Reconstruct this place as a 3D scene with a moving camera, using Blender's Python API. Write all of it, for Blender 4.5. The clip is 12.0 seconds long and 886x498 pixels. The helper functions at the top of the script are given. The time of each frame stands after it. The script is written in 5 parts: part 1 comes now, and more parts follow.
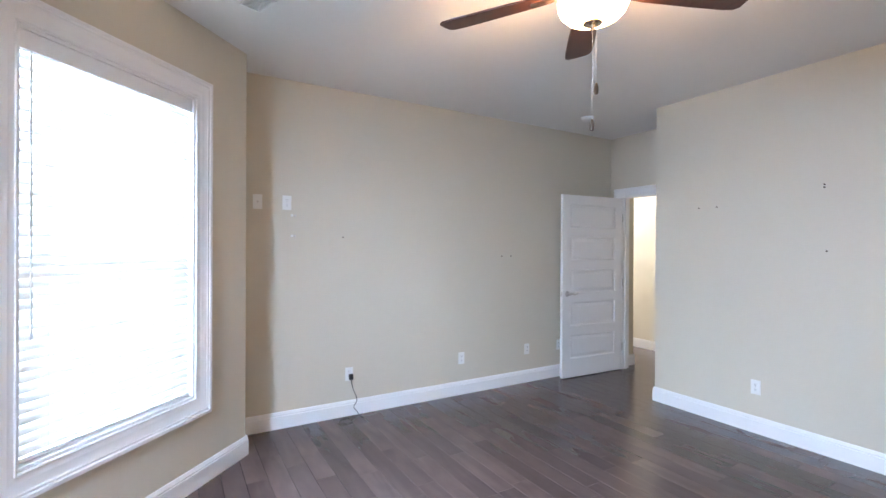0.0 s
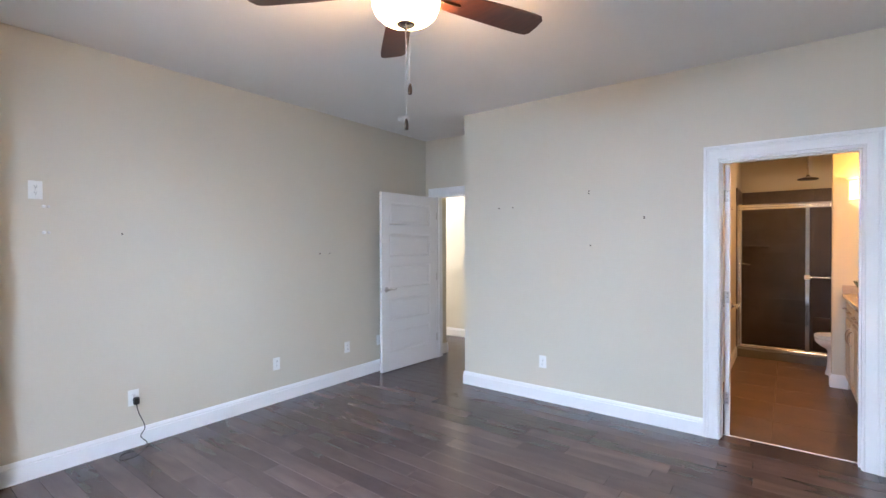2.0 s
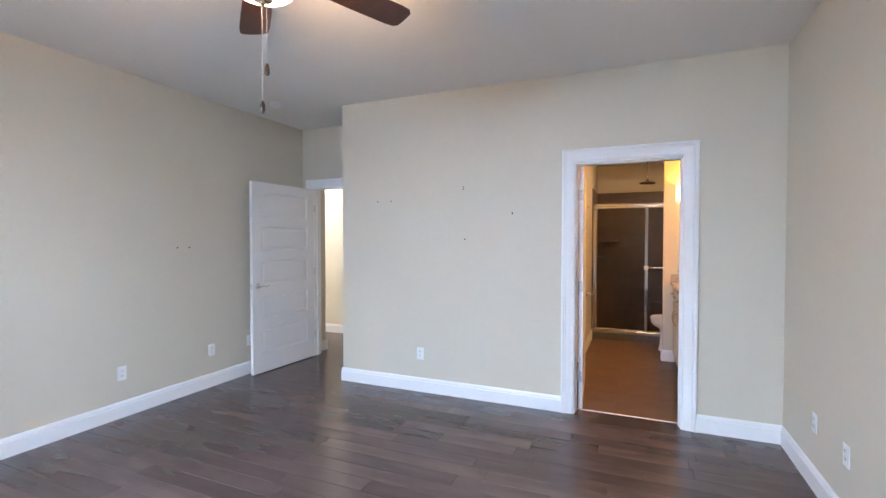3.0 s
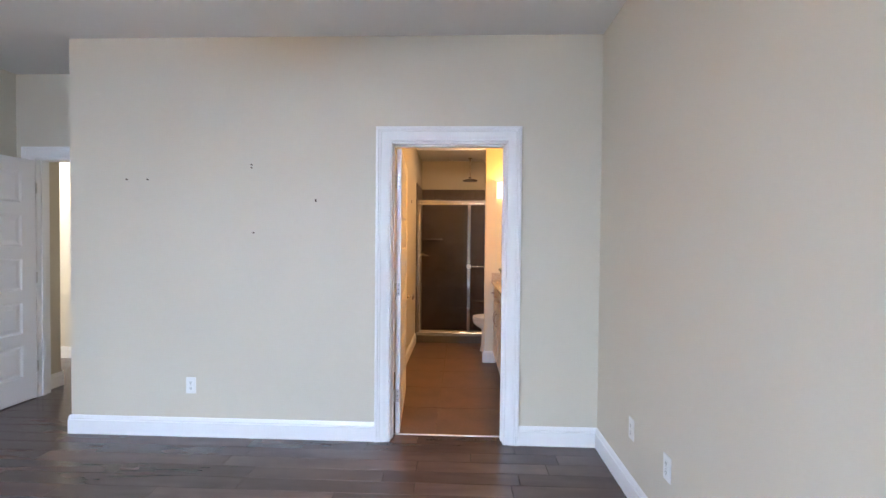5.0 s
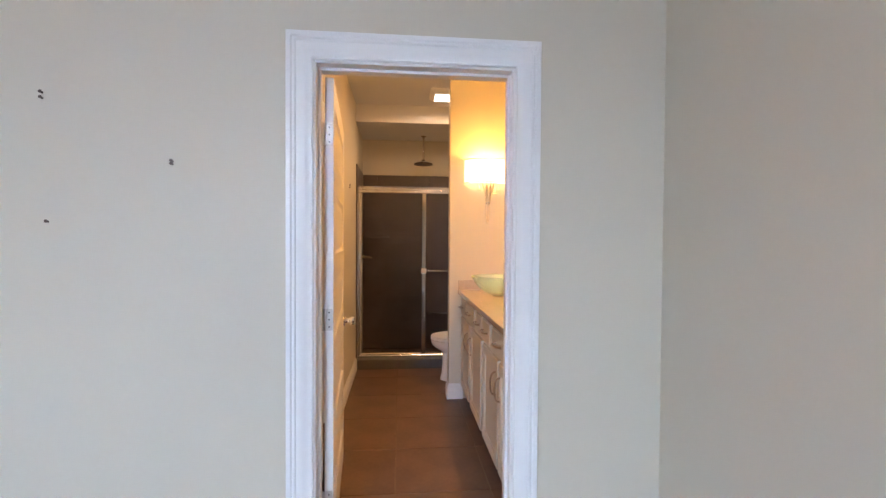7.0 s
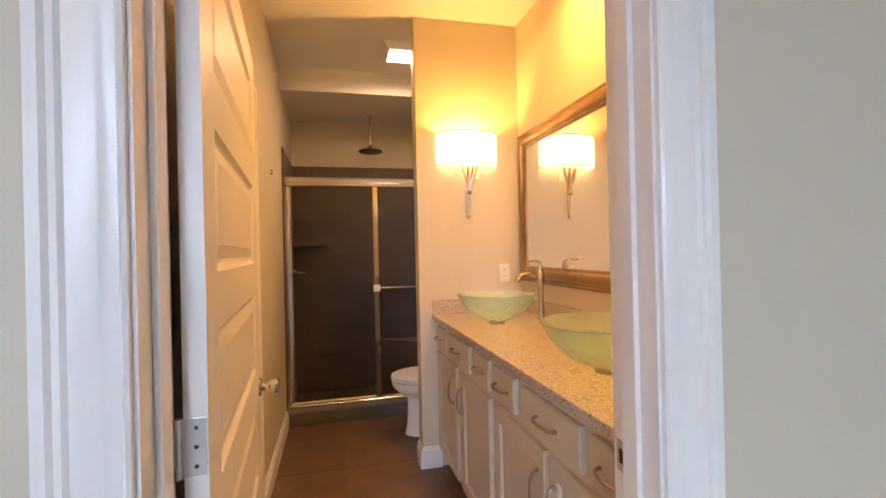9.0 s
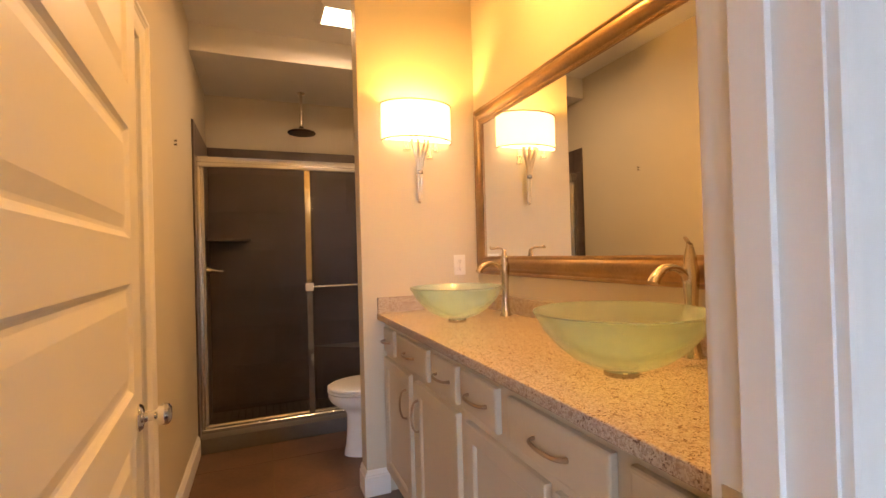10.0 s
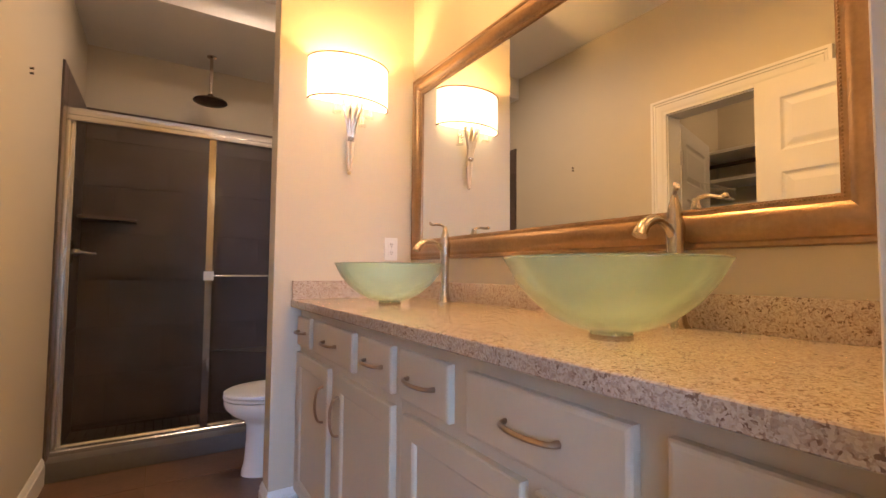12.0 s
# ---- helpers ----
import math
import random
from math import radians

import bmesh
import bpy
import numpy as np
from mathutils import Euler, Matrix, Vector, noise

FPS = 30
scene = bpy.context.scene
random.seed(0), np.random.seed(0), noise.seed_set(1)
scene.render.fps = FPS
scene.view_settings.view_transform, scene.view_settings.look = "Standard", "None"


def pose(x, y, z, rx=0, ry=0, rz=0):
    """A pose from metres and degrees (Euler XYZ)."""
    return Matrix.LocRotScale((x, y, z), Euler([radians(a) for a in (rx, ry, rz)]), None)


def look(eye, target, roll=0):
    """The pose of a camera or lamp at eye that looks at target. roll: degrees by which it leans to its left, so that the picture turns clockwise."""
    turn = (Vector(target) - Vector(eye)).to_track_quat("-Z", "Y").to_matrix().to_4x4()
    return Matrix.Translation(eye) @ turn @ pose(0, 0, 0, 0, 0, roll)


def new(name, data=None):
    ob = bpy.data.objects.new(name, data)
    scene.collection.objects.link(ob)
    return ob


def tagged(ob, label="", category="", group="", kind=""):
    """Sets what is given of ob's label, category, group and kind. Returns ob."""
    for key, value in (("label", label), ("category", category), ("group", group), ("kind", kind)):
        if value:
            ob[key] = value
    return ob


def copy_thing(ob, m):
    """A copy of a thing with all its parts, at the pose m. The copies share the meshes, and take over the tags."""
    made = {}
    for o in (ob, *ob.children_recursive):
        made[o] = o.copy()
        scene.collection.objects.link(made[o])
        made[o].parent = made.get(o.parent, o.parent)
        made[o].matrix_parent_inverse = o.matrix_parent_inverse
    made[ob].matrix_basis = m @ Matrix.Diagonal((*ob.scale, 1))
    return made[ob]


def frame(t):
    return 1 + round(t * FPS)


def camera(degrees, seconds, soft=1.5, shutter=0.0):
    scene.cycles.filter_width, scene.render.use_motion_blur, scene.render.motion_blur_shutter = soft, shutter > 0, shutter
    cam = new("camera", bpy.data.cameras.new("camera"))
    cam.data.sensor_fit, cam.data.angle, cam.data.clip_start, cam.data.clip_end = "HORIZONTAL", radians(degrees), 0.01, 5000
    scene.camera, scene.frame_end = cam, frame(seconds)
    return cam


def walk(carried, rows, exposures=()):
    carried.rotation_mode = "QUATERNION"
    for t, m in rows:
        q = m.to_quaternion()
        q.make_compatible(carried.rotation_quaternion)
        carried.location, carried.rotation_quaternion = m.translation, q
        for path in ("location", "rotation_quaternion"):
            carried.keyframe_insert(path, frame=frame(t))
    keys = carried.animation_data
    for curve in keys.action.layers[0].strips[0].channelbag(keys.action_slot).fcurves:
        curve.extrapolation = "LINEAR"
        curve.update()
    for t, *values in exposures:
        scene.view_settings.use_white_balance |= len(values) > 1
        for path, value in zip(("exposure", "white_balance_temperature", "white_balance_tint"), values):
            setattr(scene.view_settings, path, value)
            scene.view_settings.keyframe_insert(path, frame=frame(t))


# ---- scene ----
cam = camera(88.6, 12.0)
PATH = [
    (0, (0.535, -3.945, 1.445), (-1.19, -2.93, 1.44), 0.3),
    (0.5, (0.542, -3.925, 1.45), (-1.135, -2.837, 1.447), 0.1),
    (1, (0.528, -3.931, 1.45), (-1.036, -2.683, 1.449), 0.1),
    (1.5, (0.508, -3.93, 1.448), (-0.895, -2.505, 1.44), -0.1),
    (2, (0.51, -3.902, 1.45), (-0.7, -2.308, 1.43), -0.2),
    (2.5, (0.542, -3.875, 1.448), (-0.46, -2.144, 1.415), -0.1),
    (3, (0.577, -3.84, 1.44), (-0.208, -2.001, 1.396), 0.0),
    (3.5, (0.603, -3.774, 1.438), (0.055, -1.851, 1.396), 0.1),
    (3.7, (0.613, -3.72, 1.436), (0.158, -1.772, 1.396), 0.2),
    (5.5, (0.577, -2.794, 1.387), (0.593, -0.794, 1.347), 0.7),
    (6, (0.547, -2.469, 1.384), (0.657, -0.473, 1.341), 0.8),
    (6.5, (0.487, -2.13, 1.383), (0.648, -0.137, 1.341), 0.4),
    (8.3, (0.378, -1.02, 1.36), (0.689, 0.956, 1.342), -0.1),
    (8.5, (0.370, -0.915, 1.358), (0.719, 1.054, 1.35), -0.6),
    (9, (0.364, -0.661, 1.341), (0.830, 1.284, 1.345), -1.3),
    (9.5, (0.365, -0.467, 1.314), (0.976, 1.437, 1.328), -1.6),
    (10, (0.382, -0.268, 1.256), (1.126, 1.588, 1.273), -1.6),
    (10.5, (0.398, -0.112, 1.18), (1.266, 1.69, 1.195), -1.2),
    (11, (0.422, -0.022, 1.094), (1.378, 1.735, 1.128), -0.6),
    (11.5, (0.444, 0.021, 1.067), (1.453, 1.746, 1.136), -0.1),
    (12, (0.442, 0.024, 1.074), (1.501, 1.718, 1.175), 0.5),
]
walk(cam, [(t, look(eye, target, roll)) for t, eye, target, roll in PATH],
     exposures=[(0, 0, 6500, 10), (3.5, 0, 6500, 10), (6.0, -0.06, 6500, 10), (8.5, -0.16, 6700, 10), (9.8, -0.17, 7200, 10), (11.0, -0.16, 6200, 10), (12.0, -0.15, 5400, 9)])

# ---- world and lights ----
world = bpy.data.worlds.new("sky")
scene.world = world
world.use_nodes = True
wn = world.node_tree.nodes
sky = wn.new("ShaderNodeTexSky")
sky.sky_type = "NISHITA"
sky.sun_disc = False
sky.sun_elevation, sky.sun_rotation = radians(48), radians(20)
world.node_tree.links.new(sky.outputs[0], wn["Background"].inputs[0])
wn["Background"].inputs[1].default_value = 0.1

DAYLIGHT = (0.545, 0.71, 1.0)
WARM = (1.0, 0.475, 0.115)


def area_lamp(name, m, w, h, power, color):
    data = bpy.data.lights.new(name, "AREA")
    data.shape, data.size, data.size_y, data.energy, data.color = "RECTANGLE", w, h, power, color
    ob = new(name, data)
    ob.matrix_basis = m
    return ob


def point_lamp(name, place, radius, power, color):
    data = bpy.data.lights.new(name, "POINT")
    data.shadow_soft_size, data.energy, data.color = radius, power, color
    ob = new(name, data)
    ob.location = place
    return ob


# ---- plan ----
LEFT, RIGHT, CEIL = -3.236, 1.53, 2.785      # bedroom side walls and ceiling
BACK = -3.525                                # bedroom back wall, beside the bay
BAY_A = Vector((-2.885, BACK, 0))            # where the bay begins
BAY_T = radians(43.5)
BAY_L = 1.872
BAY_B = BAY_A + Vector((math.cos(BAY_T), -math.sin(BAY_T), 0)) * BAY_L
BAY_D = Vector((1.45, BACK, 0))
BAY_C = BAY_D + Vector((-math.cos(BAY_T), -math.sin(BAY_T), 0)) * BAY_L
ALC_X, ALC_Y = -2.168, 0.669                 # alcove by the hall door
WALL = 0.125                                 # wall thickness
B_LEFT, B_RIGHT = -0.02, 1.545               # bathroom side walls
PART_X, PART_Y = 0.868, 2.095                # partition in the bathroom
SHOWER_Y, SHOWER_BACK, SOFFIT_Y, SOFFIT_Z = 3.165, 3.88, 3.02, 2.605
COUNTER = 0.947

# daylight: lamps added outside the window openings stand in for the sky
WIN_W, WIN_Z0, WIN_Z1 = 0.937, 0.54, 2.33
WIN_MID = 0.936


def bay_frame(a, b):
    """Local x along the wall from b to a, local y outwards, origin at b on the room face."""
    d = (a - b).normalized()
    m = Matrix((d, Vector((-d.y, d.x, 0)), Vector((0, 0, 1)))).transposed().to_4x4()
    return Matrix.Translation(b) @ m


M_BAY1 = bay_frame(BAY_A, BAY_B)
M_BAY2 = bay_frame(BAY_B, BAY_C)
M_BAY3 = bay_frame(BAY_C, BAY_D)
BAY2_L = (BAY_C - BAY_B).length
WIN2_MID = 0.89
area_lamp("daylight", M_BAY1 @ pose(1.55, 1.0, 3.25, -64), 4.2, 3.9, 2350, DAYLIGHT)
area_lamp("daylight", M_BAY2 @ pose(WIN2_MID - 0.14, 0.75, 2.36, -39, 0, 9), 2.6, 1.7, 1500, DAYLIGHT)
point_lamp("fan_bulb", (-0.705, -2.54, CEIL - 0.378), 0.03, 170, (1.0, 0.60, 0.30))
# fill lamp added to brighten the hall, apart from any fixture
point_lamp("hall_fill", (-4.5, 0.85, 2.3), 0.15, 120, (0.97, 0.96, 1.0))
point_lamp("sconce_bulb", (1.19, 2.03, 1.962), 0.03, 34, WARM)
point_lamp("sconce_bulb", (1.19, 0.19, 1.962), 0.03, 34, WARM)
# assumed ceiling source, placed and powered to brighten the worktop
area_lamp("vanity_fill", pose(1.235, 1.16, CEIL - 0.012), 0.14, 0.14, 27, WARM).data.spread = radians(158)
# fill added to lift the closet interior, with no known source
point_lamp("closet_fill", (-1.0, 1.0, 2.62), 0.08, 10, (1.0, 0.56, 0.24))
area_lamp("ceiling_bulb", pose(0.875, 2.58, 2.70), 0.17, 0.17, 14, (1.0, 0.62, 0.36))


# ---- materials ----
def material(name, color, rough=0.5, metal=0.0, var=0.05, scale=6.0, fine=120.0, bump=0.05, dist=0.001, spec=0.5, vary=0.0):
    """A surface with large and fine variation of colour and roughness, and fine relief."""
    m = bpy.data.materials.new(name)
    m.use_nodes = True
    n, link = m.node_tree.nodes, m.node_tree.links.new
    p = n["Principled BSDF"]
    co = n.new("ShaderNodeTexCoord")
    big, small = n.new("ShaderNodeTexNoise"), n.new("ShaderNodeTexNoise")
    big.inputs["Scale"].default_value, big.inputs["Detail"].default_value = scale, 5
    small.inputs["Scale"].default_value, small.inputs["Detail"].default_value = fine, 3
    link(co.outputs["Object"], big.inputs["Vector"])
    link(co.outputs["Object"], small.inputs["Vector"])
    mix = n.new("ShaderNodeMath")
    mix.operation = "MULTIPLY_ADD"
    link(small.outputs[0], mix.inputs[0])
    mix.inputs[1].default_value = 0.4
    link(big.outputs[0], mix.inputs[2])
    ramp = n.new("ShaderNodeMapRange")
    ramp.inputs[1].default_value, ramp.inputs[2].default_value = 0.4, 1.0
    ramp.inputs[3].default_value, ramp.inputs[4].default_value = 1 - var, 1 + var
    link(mix.outputs[0], ramp.inputs[0])
    tone = n.new("ShaderNodeMix")
    tone.data_type, tone.blend_type = "RGBA", "MULTIPLY"
    tone.inputs["Factor"].default_value = 1
    tone.inputs["A"].default_value = (*color, 1)
    link(ramp.outputs[0], tone.inputs["B"])
    out = tone.outputs["Result"]
    if vary:
        info = n.new("ShaderNodeObjectInfo")
        hsv = n.new("ShaderNodeHueSaturation")
        r2 = n.new("ShaderNodeMapRange")
        r2.inputs[3].default_value, r2.inputs[4].default_value = 1 - vary, 1 + vary
        link(info.outputs["Random"], r2.inputs[0])
        link(r2.outputs[0], hsv.inputs["Value"])
        link(out, hsv.inputs["Color"])
        out = hsv.outputs[0]
    link(out, p.inputs["Base Color"])
    r = n.new("ShaderNodeMapRange")
    r.inputs[3].default_value, r.inputs[4].default_value = max(0.02, rough * 0.88), min(1, rough * 1.12)
    link(big.outputs[0], r.inputs[0])
    link(r.outputs[0], p.inputs["Roughness"])
    p.inputs["Metallic"].default_value = metal
    p.inputs["Specular IOR Level"].default_value = spec
    if bump:
        b = n.new("ShaderNodeBump")
        b.inputs["Strength"].default_value, b.inputs["Distance"].default_value = bump, dist
        link(small.outputs[0], b.inputs["Height"])
        link(b.outputs[0], p.inputs["Normal"])
    return m


def wood(name, dark, light, rough, stretch, vary):
    """Stained wood with the grain along local x."""
    m = bpy.data.materials.new(name)
    m.use_nodes = True
    n, link = m.node_tree.nodes, m.node_tree.links.new
    p = n["Principled BSDF"]
    co, info = n.new("ShaderNodeTexCoord"), n.new("ShaderNodeObjectInfo")
    off = n.new("ShaderNodeVectorMath")
    off.operation = "MULTIPLY_ADD"
    link(co.outputs["Object"], off.inputs[0])
    off.inputs[1].default_value = stretch
    comb = n.new("ShaderNodeCombineXYZ")
    mul = n.new("ShaderNodeMath")
    mul.operation, mul.inputs[1].default_value = "MULTIPLY", 40
    link(info.outputs["Random"], mul.inputs[0])
    link(mul.outputs[0], comb.inputs[0])
    link(mul.outputs[0], comb.inputs[1])
    link(comb.outputs[0], off.inputs[2])
    grain, blot = n.new("ShaderNodeTexNoise"), n.new("ShaderNodeTexNoise")
    grain.inputs["Scale"].default_value, grain.inputs["Detail"].default_value = 1.0, 8
    grain.inputs["Distortion"].default_value = 0.6
    blot.inputs["Scale"].default_value, blot.inputs["Detail"].default_value = 4.0, 3
    link(off.outputs[0], grain.inputs["Vector"])
    link(co.outputs["Object"], blot.inputs["Vector"])
    add = n.new("ShaderNodeMath")
    add.operation, add.inputs[1].default_value = "MULTIPLY_ADD", 0.5
    link(blot.outputs[0], add.inputs[0])
    link(grain.outputs[0], add.inputs[2])
    ramp = n.new("ShaderNodeValToRGB")
    ramp.color_ramp.elements[0].position, ramp.color_ramp.elements[0].color = 0.30, (*dark, 1)
    ramp.color_ramp.elements[1].position, ramp.color_ramp.elements[1].color = 1.05, (*light, 1)
    link(add.outputs[0], ramp.inputs[0])
    hsv = n.new("ShaderNodeHueSaturation")
    r2 = n.new("ShaderNodeMapRange")
    r2.inputs[3].default_value, r2.inputs[4].default_value = 1 - vary, 1 + vary
    link(info.outputs["Random"], r2.inputs[0])
    link(r2.outputs[0], hsv.inputs["Value"])
    link(ramp.outputs[0], hsv.inputs["Color"])
    link(hsv.outputs[0], p.inputs["Base Color"])
    r = n.new("ShaderNodeMapRange")
    r.inputs[3].default_value, r.inputs[4].default_value = rough - 0.03, rough + 0.04
    link(grain.outputs[0], r.inputs[0])
    link(r.outputs[0], p.inputs["Roughness"])
    b = n.new("ShaderNodeBump")
    b.inputs["Strength"].default_value, b.inputs["Distance"].default_value = 0.03, 0.001
    link(add.outputs[0], b.inputs["Height"])
    link(b.outputs[0], p.inputs["Normal"])
    return m


def granite(name):
    m = bpy.data.materials.new(name)
    m.use_nodes = True
    n, link = m.node_tree.nodes, m.node_tree.links.new
    p = n["Principled BSDF"]
    co = n.new("ShaderNodeTexCoord")
    warp = n.new("ShaderNodeTexNoise")
    warp.inputs["Scale"].default_value, warp.inputs["Detail"].default_value = 60, 3
    mixv = n.new("ShaderNodeMix")
    mixv.data_type = "VECTOR"
    mixv.inputs["Factor"].default_value = 0.02
    link(co.outputs["Object"], warp.inputs["Vector"])
    link(co.outputs["Object"], mixv.inputs[4])
    link(warp.outputs["Color"], mixv.inputs[5])
    vor = n.new("ShaderNodeTexVoronoi")
    vor.inputs["Scale"].default_value = 290
    link(mixv.outputs[1], vor.inputs["Vector"])
    sep = n.new("ShaderNodeSeparateColor")
    link(vor.outputs["Color"], sep.inputs[0])
    cloud = n.new("ShaderNodeTexNoise")
    cloud.inputs["Scale"].default_value, cloud.inputs["Detail"].default_value = 62, 5
    link(co.outputs["Object"], cloud.inputs["Vector"])
    add = n.new("ShaderNodeMath")
    add.operation, add.inputs[1].default_value = "MULTIPLY_ADD", 0.55
    link(sep.outputs[0], add.inputs[0])
    half = n.new("ShaderNodeMath")
    half.operation, half.inputs[1].default_value = "MULTIPLY", 0.75
    link(cloud.outputs[0], half.inputs[0])
    link(half.outputs[0], add.inputs[2])
    ramp = n.new("ShaderNodeValToRGB")
    e = ramp.color_ramp.elements
    e[0].position, e[0].color = 0.0, (0.10, 0.068, 0.055, 1)
    e[1].position, e[1].color = 0.35, (0.20, 0.138, 0.108, 1)
    for pos, c in ((0.44, (0.37, 0.28, 0.225, 1)), (0.54, (0.47, 0.39, 0.32, 1)), (0.76, (0.58, 0.51, 0.44, 1)), (0.93, (0.36, 0.29, 0.25, 1))):
        el = e.new(pos)
        el.color = c
    link(add.outputs[0], ramp.inputs[0])
    link(ramp.outputs[0], p.inputs["Base Color"])
    p.inputs["Roughness"].default_value = 0.16
    return m


def glass_mat(name, color, rough, frost=0.0, clear=0.0):
    m = bpy.data.materials.new(name)
    m.use_nodes = True
    p = m.node_tree.nodes["Principled BSDF"]
    p.inputs["Base Color"].default_value = (*color, 1)
    p.inputs["Roughness"].default_value = rough
    p.inputs["Transmission Weight"].default_value = 1.0 - frost
    p.inputs["IOR"].default_value = 1.45
    if clear:
        n, link = m.node_tree.nodes, m.node_tree.links.new
        tr, mix = n.new("ShaderNodeBsdfTransparent"), n.new("ShaderNodeMixShader")
        tr.inputs[0].default_value = (*color, 1)
        mix.inputs[0].default_value = clear
        link(p.outputs[0], mix.inputs[1])
        link(tr.outputs[0], mix.inputs[2])
        link(mix.outputs[0], n["Material Output"].inputs[0])
    return m


def clear_pane(name, tint, head_on=0.04, grazing=0.6):
    """Thin clear glass: straight through, with gloss that grows towards a grazing view."""
    m = bpy.data.materials.new(name)
    m.use_nodes = True
    n, link = m.node_tree.nodes, m.node_tree.links.new
    tr, gl, mix, lw = n.new("ShaderNodeBsdfTransparent"), n.new("ShaderNodeBsdfGlossy"), n.new("ShaderNodeMixShader"), n.new("ShaderNodeLayerWeight")
    tr.inputs[0].default_value = (*tint, 1)
    gl.inputs["Roughness"].default_value = 0.02
    lw.inputs["Blend"].default_value = 0.5
    steep, gain = n.new("ShaderNodeMath"), n.new("ShaderNodeMath")
    steep.operation, steep.inputs[1].default_value = "POWER", 5.0
    gain.operation, gain.inputs[1].default_value, gain.inputs[2].default_value = "MULTIPLY_ADD", grazing, head_on
    link(lw.outputs["Facing"], steep.inputs[0])
    link(steep.outputs[0], gain.inputs[0])
    link(gain.outputs[0], mix.inputs[0])
    link(tr.outputs[0], mix.inputs[1])
    link(gl.outputs[0], mix.inputs[2])
    link(mix.outputs[0], n["Material Output"].inputs[0])
    return m


def glow(name, color, strength, body=(0.9, 0.88, 0.82)):
    m = material(name, body, 0.4, var=0.02, bump=0.02)
    p = m.node_tree.nodes["Principled BSDF"]
    p.inputs["Emission Color"].default_value = (*color, 1)
    p.inputs["Emission Strength"].default_value = strength
    return m


def cloth(name, color, through_light):
    """A thin translucent sheet."""
    m = bpy.data.materials.new(name)
    m.use_nodes = True
    n, link = m.node_tree.nodes, m.node_tree.links.new
    p = n["Principled BSDF"]
    tr, mix, tex = n.new("ShaderNodeBsdfTranslucent"), n.new("ShaderNodeMixShader"), n.new("ShaderNodeTexNoise")
    tex.inputs["Scale"].default_value = 90
    b = n.new("ShaderNodeBump")
    b.inputs["Strength"].default_value, b.inputs["Distance"].default_value = 0.1, 0.0005
    link(tex.outputs[0], b.inputs["Height"])
    link(b.outputs[0], p.inputs["Normal"])
    p.inputs["Base Color"].default_value = (*color, 1)
    p.inputs["Roughness"].default_value = 0.5
    tr.inputs[0].default_value = (*color, 1)
    mix.inputs[0].default_value = through_light
    link(p.outputs[0], mix.inputs[1])
    link(tr.outputs[0], mix.inputs[2])
    link(mix.outputs[0], n["Material Output"].inputs[0])
    return m


PAINT = material("wall_paint", (0.615, 0.565, 0.462), 0.55, var=0.025, scale=1.5, fine=260, bump=0.12, dist=0.0008)
CEILING = material("ceiling_paint", (0.78, 0.77, 0.75), 0.9, var=0.02, scale=2, fine=180, bump=0.2, dist=0.001)
TRIM = material("trim_paint", (0.82, 0.82, 0.82), 0.32, var=0.02, scale=3, fine=60, bump=0.03)
DOOR_PAINT = material("door_paint", (0.80, 0.79, 0.78), 0.36, var=0.02, scale=3, fine=90, bump=0.06)
PLANK = wood("stained_oak", (0.054, 0.036, 0.034), (0.104, 0.071, 0.067), 0.24, (2.0, 11, 11), 0.24)
SUBFLOOR = material("plank_joint", (0.012, 0.010, 0.009), 0.9)
TILE = material("brown_floor_tile", (0.142, 0.085, 0.062), 0.36, var=0.34, scale=4.0, fine=40, bump=0.06, vary=0.08)
GROUT = material("brown_grout", (0.20, 0.15, 0.11), 0.9, var=0.15)
SLATE = material("dark_shower_tile", (0.108, 0.079, 0.070), 0.36, var=0.30, scale=5.0, fine=50, bump=0.08, vary=0.10)
SLATE_GROUT = material("dark_grout", (0.085, 0.066, 0.060), 0.9, var=0.2)
MOSAIC = material("mosaic_tile", (0.075, 0.050, 0.040), 0.4, var=0.4, scale=14, fine=60)
CURB = material("grey_curb_tile", (0.135, 0.125, 0.122), 0.4, var=0.15, scale=5, fine=50)
CHROME = material("polished_chrome", (0.78, 0.78, 0.78), 0.12, 1.0, var=0.03, bump=0.0)
ALU = material("satin_aluminium", (0.66, 0.65, 0.64), 0.24, 1.0, var=0.05, scale=10, bump=0.02)
NICKEL = material("brushed_nickel", (0.56, 0.49, 0.41), 0.26, 1.0, var=0.06, scale=14, bump=0.03)
BRONZE = material("oiled_bronze", (0.10, 0.075, 0.06), 0.35, 0.8, var=0.2, scale=20)
GOLD = material("antique_gold_frame", (0.36, 0.24, 0.14), 0.34, 0.85, var=0.30, scale=7, fine=90, bump=0.08)
MIRROR = material("mirror_silver", (0.88, 0.89, 0.87), 0.0, 1.0, var=0.0, bump=0.0)
MIRROR.node_tree.nodes["Principled BSDF"].inputs["Roughness"].default_value = 0.005
for lk in list(MIRROR.node_tree.links):
    if lk.to_socket.name == "Roughness":
        MIRROR.node_tree.links.remove(lk)
CABINET = material("greige_cabinet_paint", (0.56, 0.495, 0.395), 0.4, var=0.04, scale=4, fine=80, bump=0.04)
# dark colour that carries the shade of the toe recess
CABINET_SHADE = material("cabinet_shadow_gap", (0.10, 0.09, 0.08), 0.8)
GRANITE = granite("speckled_granite")
CERAMIC = material("white_ceramic", (0.82, 0.80, 0.77), 0.10, var=0.01, bump=0.0)
PLASTIC = material("white_plastic", (0.80, 0.80, 0.78), 0.35, var=0.01, bump=0.0)
